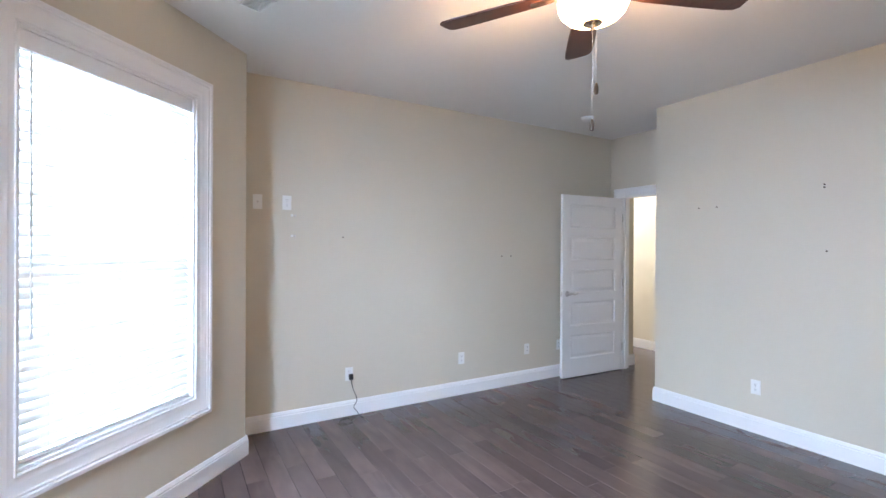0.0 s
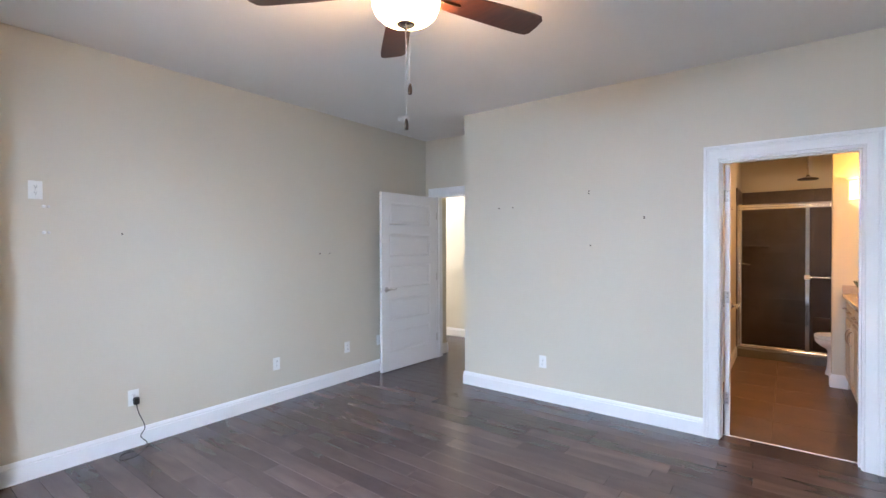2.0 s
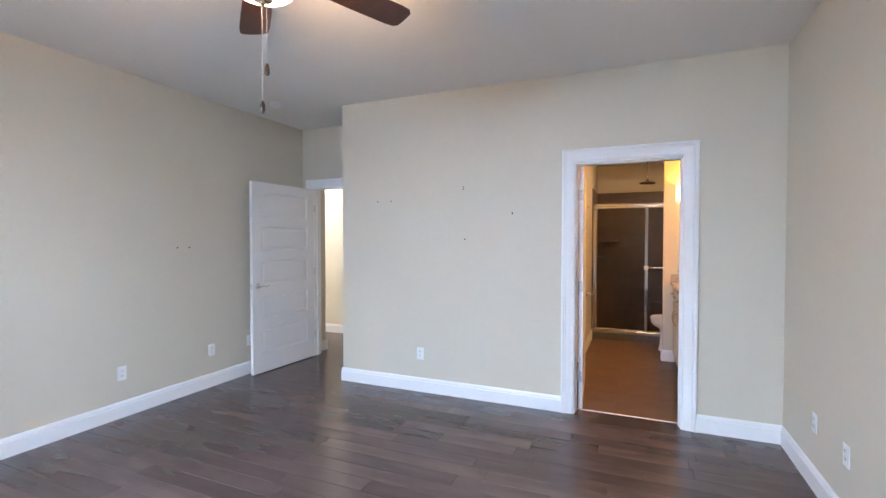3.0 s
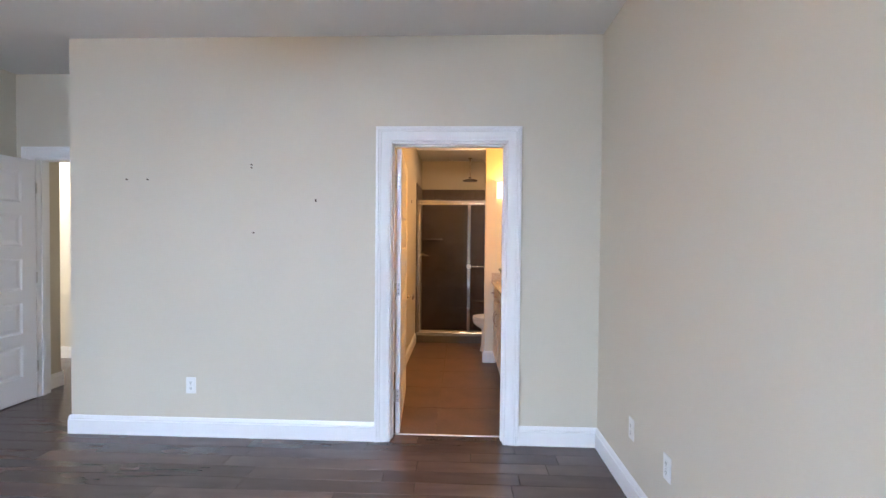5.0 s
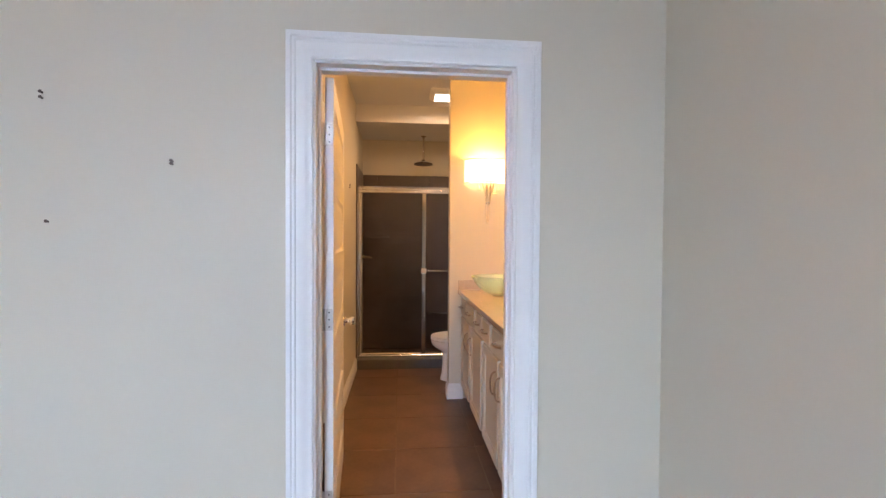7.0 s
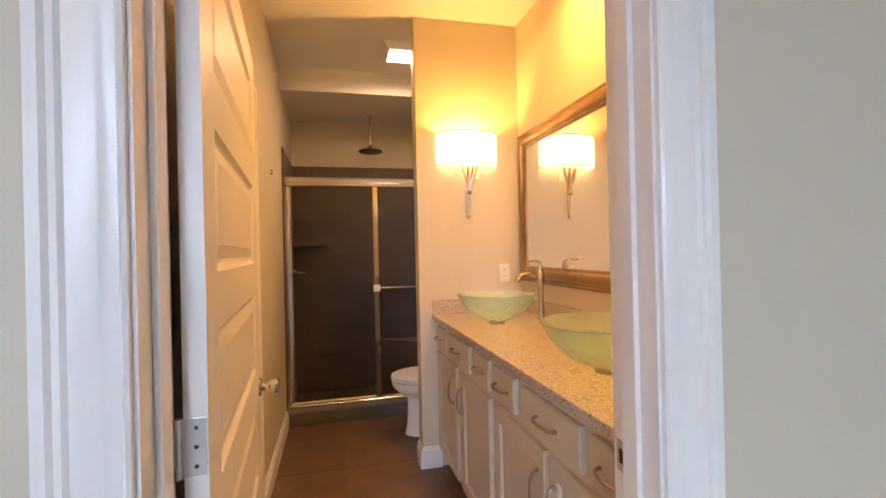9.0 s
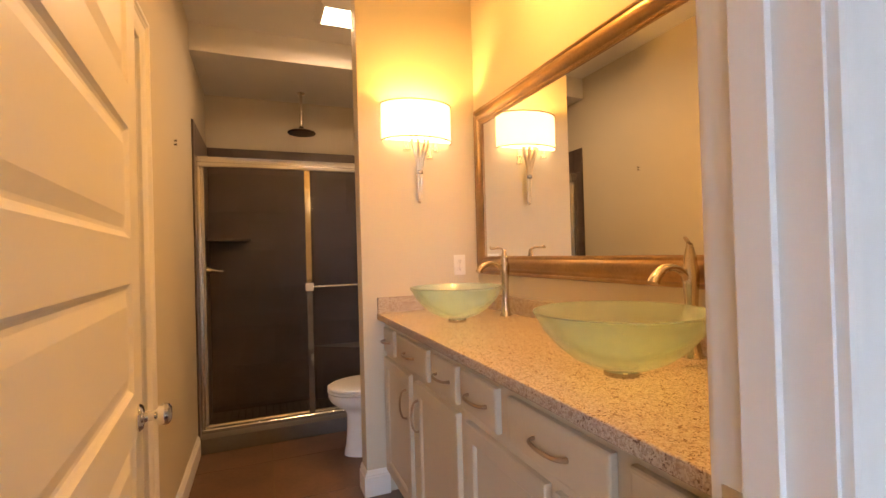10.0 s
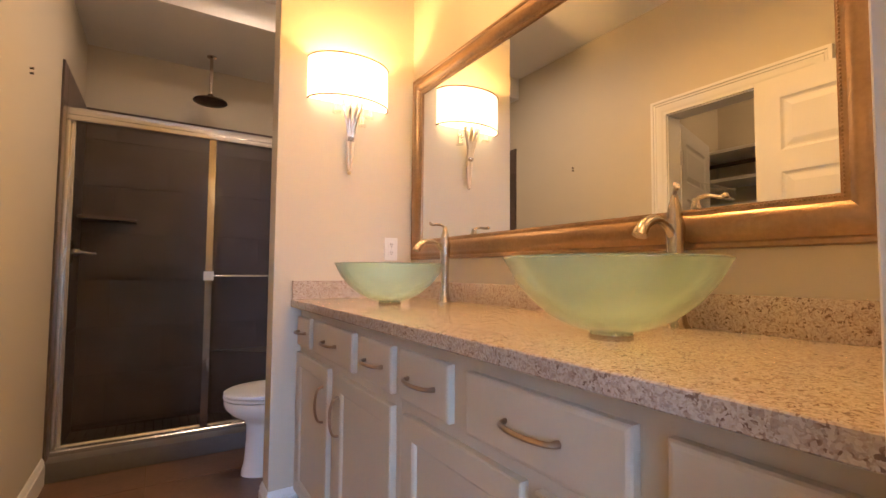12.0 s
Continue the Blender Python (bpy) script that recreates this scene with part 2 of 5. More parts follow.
SLOT = material("dark_slot", (0.03, 0.03, 0.03), 0.6)
BLACK = material("black_plastic", (0.012, 0.012, 0.012), 0.4)
BLADE = wood("dark_walnut_blade", (0.040, 0.013, 0.009), (0.10, 0.035, 0.022), 0.35, (3, 40, 40), 0.05)
SLAT = cloth("blind_slat", (0.88, 0.88, 0.86), 0.26)
POLISHED = material("polished_stile", (0.40, 0.38, 0.36), 0.07, 1.0, var=0.05, scale=10, bump=0.0)
CORD = material("brown_trim_cord", (0.16, 0.07, 0.035), 0.7, var=0.1)
VINYL = material("white_vinyl", (0.80, 0.80, 0.80), 0.4, var=0.01)
PANE = clear_pane("window_glass", (0.97, 0.98, 0.98))
SHOWER_GLASS = clear_pane("shower_glass", (0.94, 0.95, 0.95), 0.006, 0.25)
BOWL_GLASS = glass_mat("frosted_green_glass", (0.77, 0.94, 0.86), 0.22, frost=0.10, clear=0.12)
CRYSTAL = clear_pane("crystal", (0.97, 0.96, 0.93), 0.14, 0.6)
SATIN = material("pale_satin_nickel", (0.80, 0.70, 0.55), 0.36, 1.0, var=0.05, scale=14, bump=0.02)
SHADE = glow("lit_fabric_shade", (1.0, 0.66, 0.34), 3.2)
DOME = glow("lit_glass_dome", (1.0, 0.58, 0.27), 40.0)
DIFFUSER = glow("lit_diffuser", (1.0, 0.85, 0.62), 8.0)
DIFFUSER_SOFT = glow("lit_shade_diffuser", (1.0, 0.60, 0.25), 9.0)
WIRE = material("white_wire", (0.75, 0.74, 0.70), 0.4, var=0.02)
RUBBER = material("dark_cable", (0.03, 0.028, 0.026), 0.5)
PULL = material("aged_nickel", (0.40, 0.32, 0.25), 0.30, 1.0, var=0.12, scale=30, bump=0.03)
CHAIN = material("pale_chain", (0.75, 0.74, 0.72), 0.35, 0.4, var=0.02)
STEEL = material("hinge_steel", (0.62, 0.60, 0.58), 0.3, 1.0, var=0.06, scale=20)


# ---- mesh helpers ----
def mesh_object(name, bm, mat, smooth=False):
    bmesh.ops.recalc_face_normals(bm, faces=bm.faces)
    data = bpy.data.meshes.new(name)
    bm.to_mesh(data)
    bm.free()
    data.materials.append(mat)
    if smooth:
        data.shade_smooth()
        data.set_sharp_from_angle(angle=radians(38))
    return new(name, data)


def part(name, bm, mat, parent, label="", m=None, smooth=True):
    """One mesh under a thing or a part, in the parent's own axes (moved by m)."""
    if m is not None:
        bmesh.ops.transform(bm, matrix=m, verts=bm.verts)
    ob = mesh_object(name, bm, mat, smooth)
    ob.parent = parent
    return tagged(ob, label)


def thing(name, m, label, category, group="", kind=""):
    ob = new(name)
    ob.empty_display_size = 0.05
    ob.matrix_basis = m
    return tagged(ob, label, category, group, kind)


def setting(name, bm, mat, label, category, smooth=False):
    return tagged(mesh_object(name, bm, mat, smooth), label, category, kind="structure")


def add_box(bm, x0, y0, z0, x1, y1, z1, bevel=0.0, seg=2):
    r = bmesh.ops.create_cube(bm, size=1, matrix=Matrix.Translation(((x0 + x1) / 2, (y0 + y1) / 2, (z0 + z1) / 2)) @ Matrix.Diagonal((abs(x1 - x0), abs(y1 - y0), abs(z1 - z0), 1)))
    if bevel:
        edges = list({e for v in r["verts"] for e in v.link_edges})
        bmesh.ops.bevel(bm, geom=edges, offset=bevel, segments=seg, affect="EDGES", profile=0.7)
    return bm


def box(*args, **kw):
    return add_box(bmesh.new(), *args, **kw)


def lathe(profile, steps=32, m=None):
    """A turned shape round z from (radius, height) pairs."""
    bm = bmesh.new()
    rings = []
    for r, z in profile:
        if r < 1e-5:
            rings.append([bm.verts.new((0, 0, z))])
        else:
            rings.append([bm.verts.new((r * math.cos(2 * math.pi * i / steps), r * math.sin(2 * math.pi * i / steps), z)) for i in range(steps)])
    for a, b in zip(rings, rings[1:]):
        for i in range(steps):
            j = (i + 1) % steps
            if len(a) == 1 and len(b) > 1:
                bm.faces.new((a[0], b[i], b[j]))
            elif len(b) == 1 and len(a) > 1:
                bm.faces.new((a[i], a[j], b[0]))
            elif len(a) > 1:
                bm.faces.new((a[i], a[j], b[j], b[i]))
    if m is not None:
        bmesh.ops.transform(bm, matrix=m, verts=bm.verts)
    return bm


def tube(points, radii, steps=12, flat=1.0, bm=None):
    """A round bar along points, with a radius at each; flat squashes it across."""
    bm = bm or bmesh.new()
    pts = [Vector(p) for p in points]
    if not hasattr(radii, "__len__"):
        radii = [radii] * len(pts)
    rings, side = [], None
    for i, p in enumerate(pts):
        d = (pts[min(i + 1, len(pts) - 1)] - pts[max(i - 1, 0)]).normalized()
        if side is None:
            side = d.orthogonal().normalized()
        side = (side - d * side.dot(d)).normalized()
        up = d.cross(side)
        rings.append([bm.verts.new(p + (side * math.cos(2 * math.pi * k / steps) + up * flat * math.sin(2 * math.pi * k / steps)) * radii[i]) for k in range(steps)])
    for a, b in zip(rings, rings[1:]):
        for k in range(steps):
            bm.faces.new((a[k], a[(k + 1) % steps], b[(k + 1) % steps], b[k]))
    bm.faces.new(rings[0][::-1])
    bm.faces.new(rings[-1])
    return bm


def smooth_line(points, per=6):
    """A rounded line through points."""
    pts = [Vector(p) for p in points]
    out = []
    for i in range(len(pts) - 1):
        p0, p1, p2, p3 = pts[max(i - 1, 0)], pts[i], pts[i + 1], pts[min(i + 2, len(pts) - 1)]
        for k in range(per):
            t = k / per
            out.append(0.5 * (2 * p1 + (p2 - p0) * t + (2 * p0 - 5 * p1 + 4 * p2 - p3) * t * t + (3 * p1 - p0 - 3 * p2 + p3) * t ** 3))
    return out + [pts[-1]]


def extrude_profile(profile, length):
    """A strip along local x from (y, z) pairs, which close on themselves."""
    bm = bmesh.new()
    ends = [[bm.verts.new((x, y, z)) for y, z in profile] for x in (0, length)]
    k = len(profile)
    for i in range(k):
        bm.faces.new((ends[0][i], ends[0][(i + 1) % k], ends[1][(i + 1) % k], ends[1][i]))
    bm.faces.new(ends[0][::-1])
    bm.faces.new(ends[1])
    return bm


BASE_H = 0.132
BASE_PROFILE = ((0, 0), (-0.016, 0), (-0.016, 0.098), (-0.0105, 0.101), (-0.0105, 0.106), (-0.0135, 0.109), (-0.009, 0.120), (-0.006, 0.128), (-0.003, BASE_H), (0, BASE_H))


def baseboard(a, b):
    """From a to b, with the room to the right of the way walked."""
    a, b = Vector((*a, 0)), Vector((*b, 0))
    d = (b - a).normalized()
    out = Vector((-d.y, d.x, 0))
    m = Matrix.Translation(a) @ Matrix((d, out, Vector((0, 0, 1)))).transposed().to_4x4()
    bm = extrude_profile(BASE_PROFILE, (b - a).length)
    bmesh.ops.transform(bm, matrix=m, verts=bm.verts)
    return setting("baseboard", bm, TRIM, "white painted moulded wooden baseboard along the wall", "baseboard")


CASING_PROFILE = ((0.0, 0.0), (0.0, 0.012), (0.006, 0.015), (0.010, 0.011), (0.030, 0.012), (0.036, 0.016), (0.068, 0.017), (0.074, 0.022), (0.084, 0.020), (0.090, 0.026), (0.106, 0.026), (0.108, 0.022), (0.108, 0.0))


def casing(x0, x1, z0, z1, closed, wide=1.1, legs=(True, True)):
    """Mitred casing round an opening, proud towards local -y."""
    bm = bmesh.new()
    rows = []
    for u, v in CASING_PROFILE:
        u *= wide
        if closed:
            pts = [(x0 - u, z0 - u), (x0 - u, z1 + u), (x1 + u, z1 + u), (x1 + u, z0 - u)]
        else:
            pts = [(x0 - u, z0), (x0 - u, z1 + u), (x1 + u, z1 + u), (x1 + u, z0)]
        rows.append([bm.verts.new((x, -v, z)) for x, z in pts])
    k = 4 if closed else 3
    for a, b in zip(rows, rows[1:]):
        for i in range(k):
            bm.faces.new((a[i], a[(i + 1) % 4], b[(i + 1) % 4], b[i]))
    if not closed:
        bm.faces.new([r[0] for r in rows])
        bm.faces.new([r[3] for r in rows][::-1])
    return bm


# ---- large structure ----
T = WALL
OPEN_X0, OPEN_X1, OPEN_Z = 0.116, 0.889, 2.055     # clear opening of the bathroom door
JAMB = 0.018
H_X0, H_X1 = -3.065, -2.275                        # clear opening of the hall door
C_Y0, C_Y1 = 0.92, 1.64                           # clear opening of the closet door

bm = box(ALC_X, 0, 0, OPEN_X0 - JAMB, T, CEIL)
add_box(bm, OPEN_X1 + JAMB, 0, 0, B_RIGHT + 0.1, T, CEIL)
add_box(bm, OPEN_X0 - JAMB, 0, OPEN_Z + JAMB, OPEN_X1 + JAMB, T, CEIL)
setting("wall_north", bm, PAINT, "greige painted wall with the bathroom doorway", "wall")
bm = box(LEFT - T, BACK - 0.2, 0, LEFT, ALC_Y + T, CEIL)
setting("wall_west", bm, PAINT, "long greige painted bedroom wall with outlets", "wall")
setting("wall_east", box(RIGHT, BACK - 0.2, 0, RIGHT + T, -0.0005, CEIL), PAINT, "greige painted bedroom wall beside the bathroom door", "wall")
bm = box(LEFT, BACK - 0.16, 0, BAY_A.x, BACK, CEIL)
add_box(bm, BAY_D.x, BACK - 0.16, 0, RIGHT, BACK, CEIL)
setting("wall_south", bm, PAINT, "greige painted back wall beside the bay", "wall")
bm = box(ALC_X, T, 0, ALC_X + T, ALC_Y, CEIL)
setting("wall_alcove_side", bm, PAINT, "greige painted side wall of the door alcove", "wall")
bm = box(LEFT, ALC_Y, 0, H_X0 - JAMB, ALC_Y + T, CEIL)
add_box(bm, H_X1 + JAMB, ALC_Y, 0, -1.0, ALC_Y + T, CEIL)
add_box(bm, H_X0 - JAMB, ALC_Y, OPEN_Z + JAMB, H_X1 + JAMB, ALC_Y + T, CEIL)
setting("wall_alcove_end", bm, PAINT, "greige painted wall over the hall doorway", "wall")

# the bay; its middle window is unseen, added to let daylight in
DEPTH = 0.16
for nm, m, length, mid in (("wall_bay_1", M_BAY1, BAY_L, BAY_L - WIN_MID), ("wall_bay_2", M_BAY2, BAY2_L, WIN2_MID)):
    a, b = mid - WIN_W / 2, mid + WIN_W / 2
    bm = box(0, 0, 0, a, DEPTH, CEIL)
    add_box(bm, b, 0, 0, length, DEPTH, CEIL)
    add_box(bm, a, 0, 0, b, DEPTH, WIN_Z0)
    add_box(bm, a, 0, WIN_Z1, b, DEPTH, CEIL)
    bmesh.ops.transform(bm, matrix=m, verts=bm.verts)
    setting(nm, bm, PAINT, "greige painted angled wall of the window bay", "wall")

bm = box(0, 0, 0, BAY_L, DEPTH, CEIL)
bmesh.ops.transform(bm, matrix=M_BAY3, verts=bm.verts)
setting("wall_bay_3", bm, PAINT, "greige painted plain wall of the window bay", "wall")

# bathroom
bm = box(B_LEFT - T, T, 0, B_LEFT, C_Y0 - JAMB, CEIL)
add_box(bm, B_LEFT - T, C_Y1 + JAMB, 0, B_LEFT, SHOWER_BACK + 0.1, CEIL)
add_box(bm, B_LEFT - T, C_Y0 - JAMB, OPEN_Z + JAMB, B_LEFT, C_Y1 + JAMB, CEIL)
setting("wall_bath_west", bm, PAINT, "greige painted bathroom wall with the closet doorway", "wall")
setting("wall_bath_east", box(B_RIGHT, T, 0, B_RIGHT + T, SHOWER_BACK + 0.1, CEIL), PAINT, "greige painted wall behind the vanity mirror", "wall")
setting("wall_bath_north", box(B_LEFT, SHOWER_BACK, 0, B_RIGHT, SHOWER_BACK + 0.1, CEIL), PAINT, "greige painted wall at the back of the shower", "wall")
setting("wall_partition", box(PART_X, PART_Y, 0, B_RIGHT, PART_Y + 0.115, CEIL, bevel=0.004), PAINT, "greige painted partition between vanity and toilet", "wall")
setting("soffit", box(B_LEFT, SOFFIT_Y, SOFFIT_Z, B_RIGHT, SHOWER_BACK, CEIL), CEILING, "white dropped soffit over the shower", "ceiling")

# hall and closet shells
HALL_Y = 1.92
bm = box(-5.6, HALL_Y, 0, -1.86, HALL_Y + T, CEIL)
setting("wall_hall_north", bm, PAINT, "pale lit wall across the hall", "wall")
setting("wall_hall_east", box(-1.98, ALC_Y + T, 0, -1.86, HALL_Y, CEIL), PAINT, "plain hall end wall", "wall")
setting("wall_hall_west", box(-5.725, -0.3, 0, -5.6, HALL_Y, CEIL), PAINT, "plain hall end wall", "wall")
setting("wall_hall_south", box(-5.6, -0.3, 0, LEFT - T, -0.175, CEIL), PAINT, "plain hall side wall", "wall")
setting("wall_hall_stub", box(LEFT - T, ALC_Y + T, 0, -3.15, 0.99, CEIL), PAINT, "short greige hall wall beside the doorway", "wall")
CL_X, CL_Y0, CL_Y1 = -1.45, 0.35, 2.06
bm = box(CL_X - 0.1, CL_Y0 - 0.1, 0, CL_X, CL_Y1 + 0.1, CEIL)
add_box(bm, CL_X, CL_Y0 - 0.1, 0, B_LEFT - T, CL_Y0, CEIL)
add_box(bm, CL_X, CL_Y1, 0, B_LEFT - T, CL_Y1 + 0.1, CEIL)
setting("wall_closet", bm, PAINT, "greige painted closet walls", "wall")

# ceilings
def flat(points, z, t):
    bm = bmesh.new()
    f = bm.faces.new([bm.verts.new((x, y, z)) for x, y in points])
    ext = bmesh.ops.extrude_face_region(bm, geom=[f])
    for v in ext["geom"]:
        if isinstance(v, bmesh.types.BMVert):
            v.co.z += t
    return bm


OUT = 0.14
ROOM = [(LEFT - T, BACK - 0.1), (BAY_A.x - 0.02, BACK - 0.1), (BAY_B.x - 0.05, BAY_B.y - OUT), (BAY_C.x + 0.05, BAY_C.y - OUT), (BAY_D.x + 0.02, BACK - 0.1), (RIGHT + T, BACK - 0.1), (RIGHT + T, 0.06), (ALC_X + 0.06, 0.06), (ALC_X + 0.06, ALC_Y + 0.06), (LEFT - T, ALC_Y + 0.06)]
setting("ceiling", flat(ROOM, CEIL, 0.1), CEILING, "smooth white bedroom ceiling", "ceiling")
setting("ceiling_bath", box(B_LEFT - 0.06, 0.061, CEIL, B_RIGHT + T, SHOWER_BACK + 0.1, CEIL + 0.1), CEILING, "smooth white bathroom ceiling", "ceiling")
setting("ceiling_hall", flat([(-5.7, -0.3), (LEFT - T - 0.002, -0.3), (LEFT - T - 0.002, ALC_Y + 0.062), (-1.87, ALC_Y + 0.062), (-1.87, HALL_Y + T), (-5.7, HALL_Y + T)], CEIL, 0.1), CEILING, "smooth white hall ceiling", "ceiling")
setting("ceiling_closet", box(CL_X - 0.1, CL_Y0 - 0.1, CEIL, B_LEFT - 0.062, CL_Y1 + 0.1, CEIL + 0.1), CEILING, "smooth white closet ceiling", "ceiling")

# floors: the beds that planks and tiles lie on
floor = setting("floor", flat(ROOM, -0.03, 0.022), SUBFLOOR, "dark stained hardwood plank floor with a satin sheen", "floor")
floor_hall = setting("floor_hall", flat([(-5.7, -0.3), (LEFT - T - 0.002, -0.3), (LEFT - T - 0.002, ALC_Y + 0.062), (-1.87, ALC_Y + 0.062), (-1.87, HALL_Y + T), (-5.7, HALL_Y + T)], -0.03, 0.022), SUBFLOOR, "dark stained hardwood plank floor of the hall", "floor")
floor_bath = setting("floor_bath", box(B_LEFT - 0.06, 0.061, -0.03, B_RIGHT + T, SHOWER_BACK + 0.1, -0.003), GROUT, "large brown ceramic floor tiles", "floor")
setting("floor_closet", box(CL_X - 0.1, CL_Y0 - 0.1, -0.03, B_LEFT - 0.062, CL_Y1 + 0.1, -0.001), GROUT, "plain brown closet floor", "floor")
ground = setting("ground", box(-400, -400, -0.5, 400, 400, -0.35), material("lawn", (0.07, 0.10, 0.035), 0.9, var=0.4, scale=2), "green lawn outside", "ground")

bm = box(-4.0, 6.0, -0.35, 14.0, 6.05, 10.0)
bmesh.ops.transform(bm, matrix=M_BAY1, verts=bm.verts)
setting("backdrop", bm, glow("bright_overcast_sky", (0.93, 0.97, 1.0), 3.2), "plain bright white sky outside the window", "backdrop")

# baseboards
CASE = 0.103
def skirting(*pts):
    for a, b in zip(pts, pts[1:]):
        baseboard(a, b)


skirting((BAY_A.x, BACK), (LEFT, BACK))
skirting((LEFT, BACK), (LEFT, ALC_Y))
skirting((ALC_X, ALC_Y), (ALC_X, -0.016))
skirting((ALC_X, 0), (OPEN_X0 - CASE - 0.006, 0))
skirting((OPEN_X1 + CASE + 0.006, 0), (RIGHT, 0))
skirting((RIGHT, 0), (RIGHT, BACK))
skirting((RIGHT, BACK), (BAY_D.x, BACK))
skirting((BAY_D.x, BACK), (BAY_C.x, BAY_C.y), (BAY_B.x, BAY_B.y), (BAY_A.x, BACK + 0.01))
skirting((-3.15, ALC_Y + T), (-3.15, 1.006))
skirting((-5.6, HALL_Y), (-1.98, HALL_Y))
skirting((B_LEFT, C_Y1 + CASE + 0.006), (B_LEFT, 3.03))
skirting((B_LEFT, T), (B_LEFT, C_Y0 - CASE - 0.006))
skirting((PART_X, PART_Y), (0.99, PART_Y))
skirting((PART_X, PART_Y + 0.115), (PART_X, PART_Y - 0.016))
skirting((B_RIGHT, SOFFIT_Y), (B_RIGHT, PART_Y + 0.115))


# ---- doors, casings ----
def jambs(x0, x1, z1, depth, m, nm, label):
    """Jamb lining, stop and casing on the room side (local -y) and on the far side."""
    ob = thing(nm, m, label, "door frame", kind="structure")
    bm = box(x0 - JAMB, -0.001, 0, x0, depth + 0.001, z1 + JAMB)
    part("jamb", bm, TRIM, ob, smooth=False)
    part("jamb", box(x1, -0.001, 0, x1 + JAMB, depth + 0.001, z1 + JAMB), TRIM, ob, smooth=False)
    part("jamb_head", box(x0, -0.001, z1, x1, depth + 0.001, z1 + JAMB), TRIM, ob, smooth=False)
    return ob


def five_panel_door(nm, m, w, h, label, lever, knob_z=0.92, flip=1):
    """Hinge at the origin, width along local x, thickness 35 mm from y = 0 to -35 mm."""
    ob = thing(nm, m, label, "door", kind="structure")
    th, stile, rail, n = 0.035, 0.115, 0.105, 5
    ph = (h - rail * (n + 1) - 0.10) / n
    zs, z = [], rail + 0.10
    for _ in range(n):
        zs.append((z, z + ph))
        z += ph + rail
    bm = bmesh.new()
    for side in (0, 1):
        y0 = 0.0 if side else -th
        s = -1 if side else 1

        def quad(a, b, c, d):
            bm.faces.new([bm.verts.new(p) for p in (a, b, c, d)])

        def sheet(x0, z0, x1, z1, y=y0):
            quad((x0, y, z0), (x1, y, z0), (x1, y, z1), (x0, y, z1))

        sheet(0, 0, stile, h)
        sheet(w - stile, 0, w, h)
        edges = [0] + [v for a in zs for v in a] + [h]
        for a, b in zip(edges[::2], edges[1::2]):
            sheet(stile, a, w - stile, b)
        for a, b in zs:
            x0, x1 = stile, w - stile
            rings = [(0, 0), (0.008, 0.007), (0.014, 0.010), (0.022, 0.010), (0.050, 0.003)]
            prev = None
            for inset, deep in rings:
                y = y0 + s * deep
                cur = [(x0 + inset, y, a + inset), (x1 - inset, y, a + inset), (x1 - inset, y, b - inset), (x0 + inset, y, b - inset)]
                if prev:
                    for i in range(4):
                        quad(prev[i], prev[(i + 1) % 4], cur[(i + 1) % 4], cur[i])
                prev = cur
            quad(*prev)
    for a, b in (((0, 0), (0, h)), ((0, h), (w, h)), ((w, h), (w, 0)), ((w, 0), (0, 0))):
        bm.faces.new([bm.verts.new(p) for p in ((a[0], 0, a[1]), (b[0], 0, b[1]), (b[0], -th, b[1]), (a[0], -th, a[1]))])
    bmesh.ops.remove_doubles(bm, verts=bm.verts, dist=0.00005)
    part("door_leaf", bm, DOOR_PAINT, ob, smooth=False)
    kx = w - 0.065
    for side in (0, 1):
        y0, s = (0.0, 1) if side else (-th, -1)
        turn = Matrix.Translation((kx, y0, knob_z)) @ pose(0, 0, 0, -90 * s)
        if lever:
            rose = lathe([(0, 0), (0.031, 0), (0.031, 0.004), (0.026, 0.010), (0.012, 0.012), (0.011, 0.045), (0.013, 0.05), (0.012, 0.058), (0, 0.060)], 24, turn)
            handle = part("door_handle", rose, STEEL, ob, "satin steel lever handle")
            pts = smooth_line([(kx, y0 + s * 0.052, knob_z), (kx - 0.03, y0 + s * 0.056, knob_z + 0.004), (kx - 0.07, y0 + s * 0.055, knob_z - 0.004), (kx - 0.105, y0 + s * 0.052, knob_z + 0.006), (kx - 0.118, y0 + s * 0.048, knob_z + 0.012)])
            part("lever", tube(pts, [0.009] * 8 + [0.007] * (len(pts) - 8), 10), STEEL, handle)
        else:
            knob = lathe([(0, 0), (0.033, 0), (0.033, 0.003), (0.027, 0.010), (0.014, 0.013), (0.011, 0.028), (0.014, 0.036), (0.024, 0.043), (0.0275, 0.054), (0.025, 0.064), (0.016, 0.070), (0, 0.071)], 28, turn)
            part("door_knob", knob, CHROME, ob, "polished chrome door knob")
    part("latch_plate", box(w - 0.001, -0.029, knob_z - 0.028, w + 0.0015, -0.006, knob_z + 0.028), STEEL, ob, smooth=False)
    for hz in (0.27, 1.035, 1.80):
        hb = lathe([(0, -0.046), (0.0065, -0.046), (0.0065, 0.046), (0, 0.046)], 10, Matrix.Translation((-0.002, 0.0075, hz)))
        hinge = part("hinge", hb, STEEL, ob, "bright steel butt hinge")
        part("hinge_leaf", box(-0.0022, -0.032, hz - 0.045, 0.0003, 0.004, hz + 0.045, bevel=0.0008), STEEL, hinge, smooth=False)
        for sz in (-0.03, 0.0, 0.03):
            part("screw", lathe([(0, 0), (0.0035, 0), (0.0028, 0.001), (0, 0.001)], 8, Matrix.Translation((-0.0022, -0.018, hz + sz)) @ pose(0, 0, 0, 0, -90)), SLOT, hinge)
    return ob


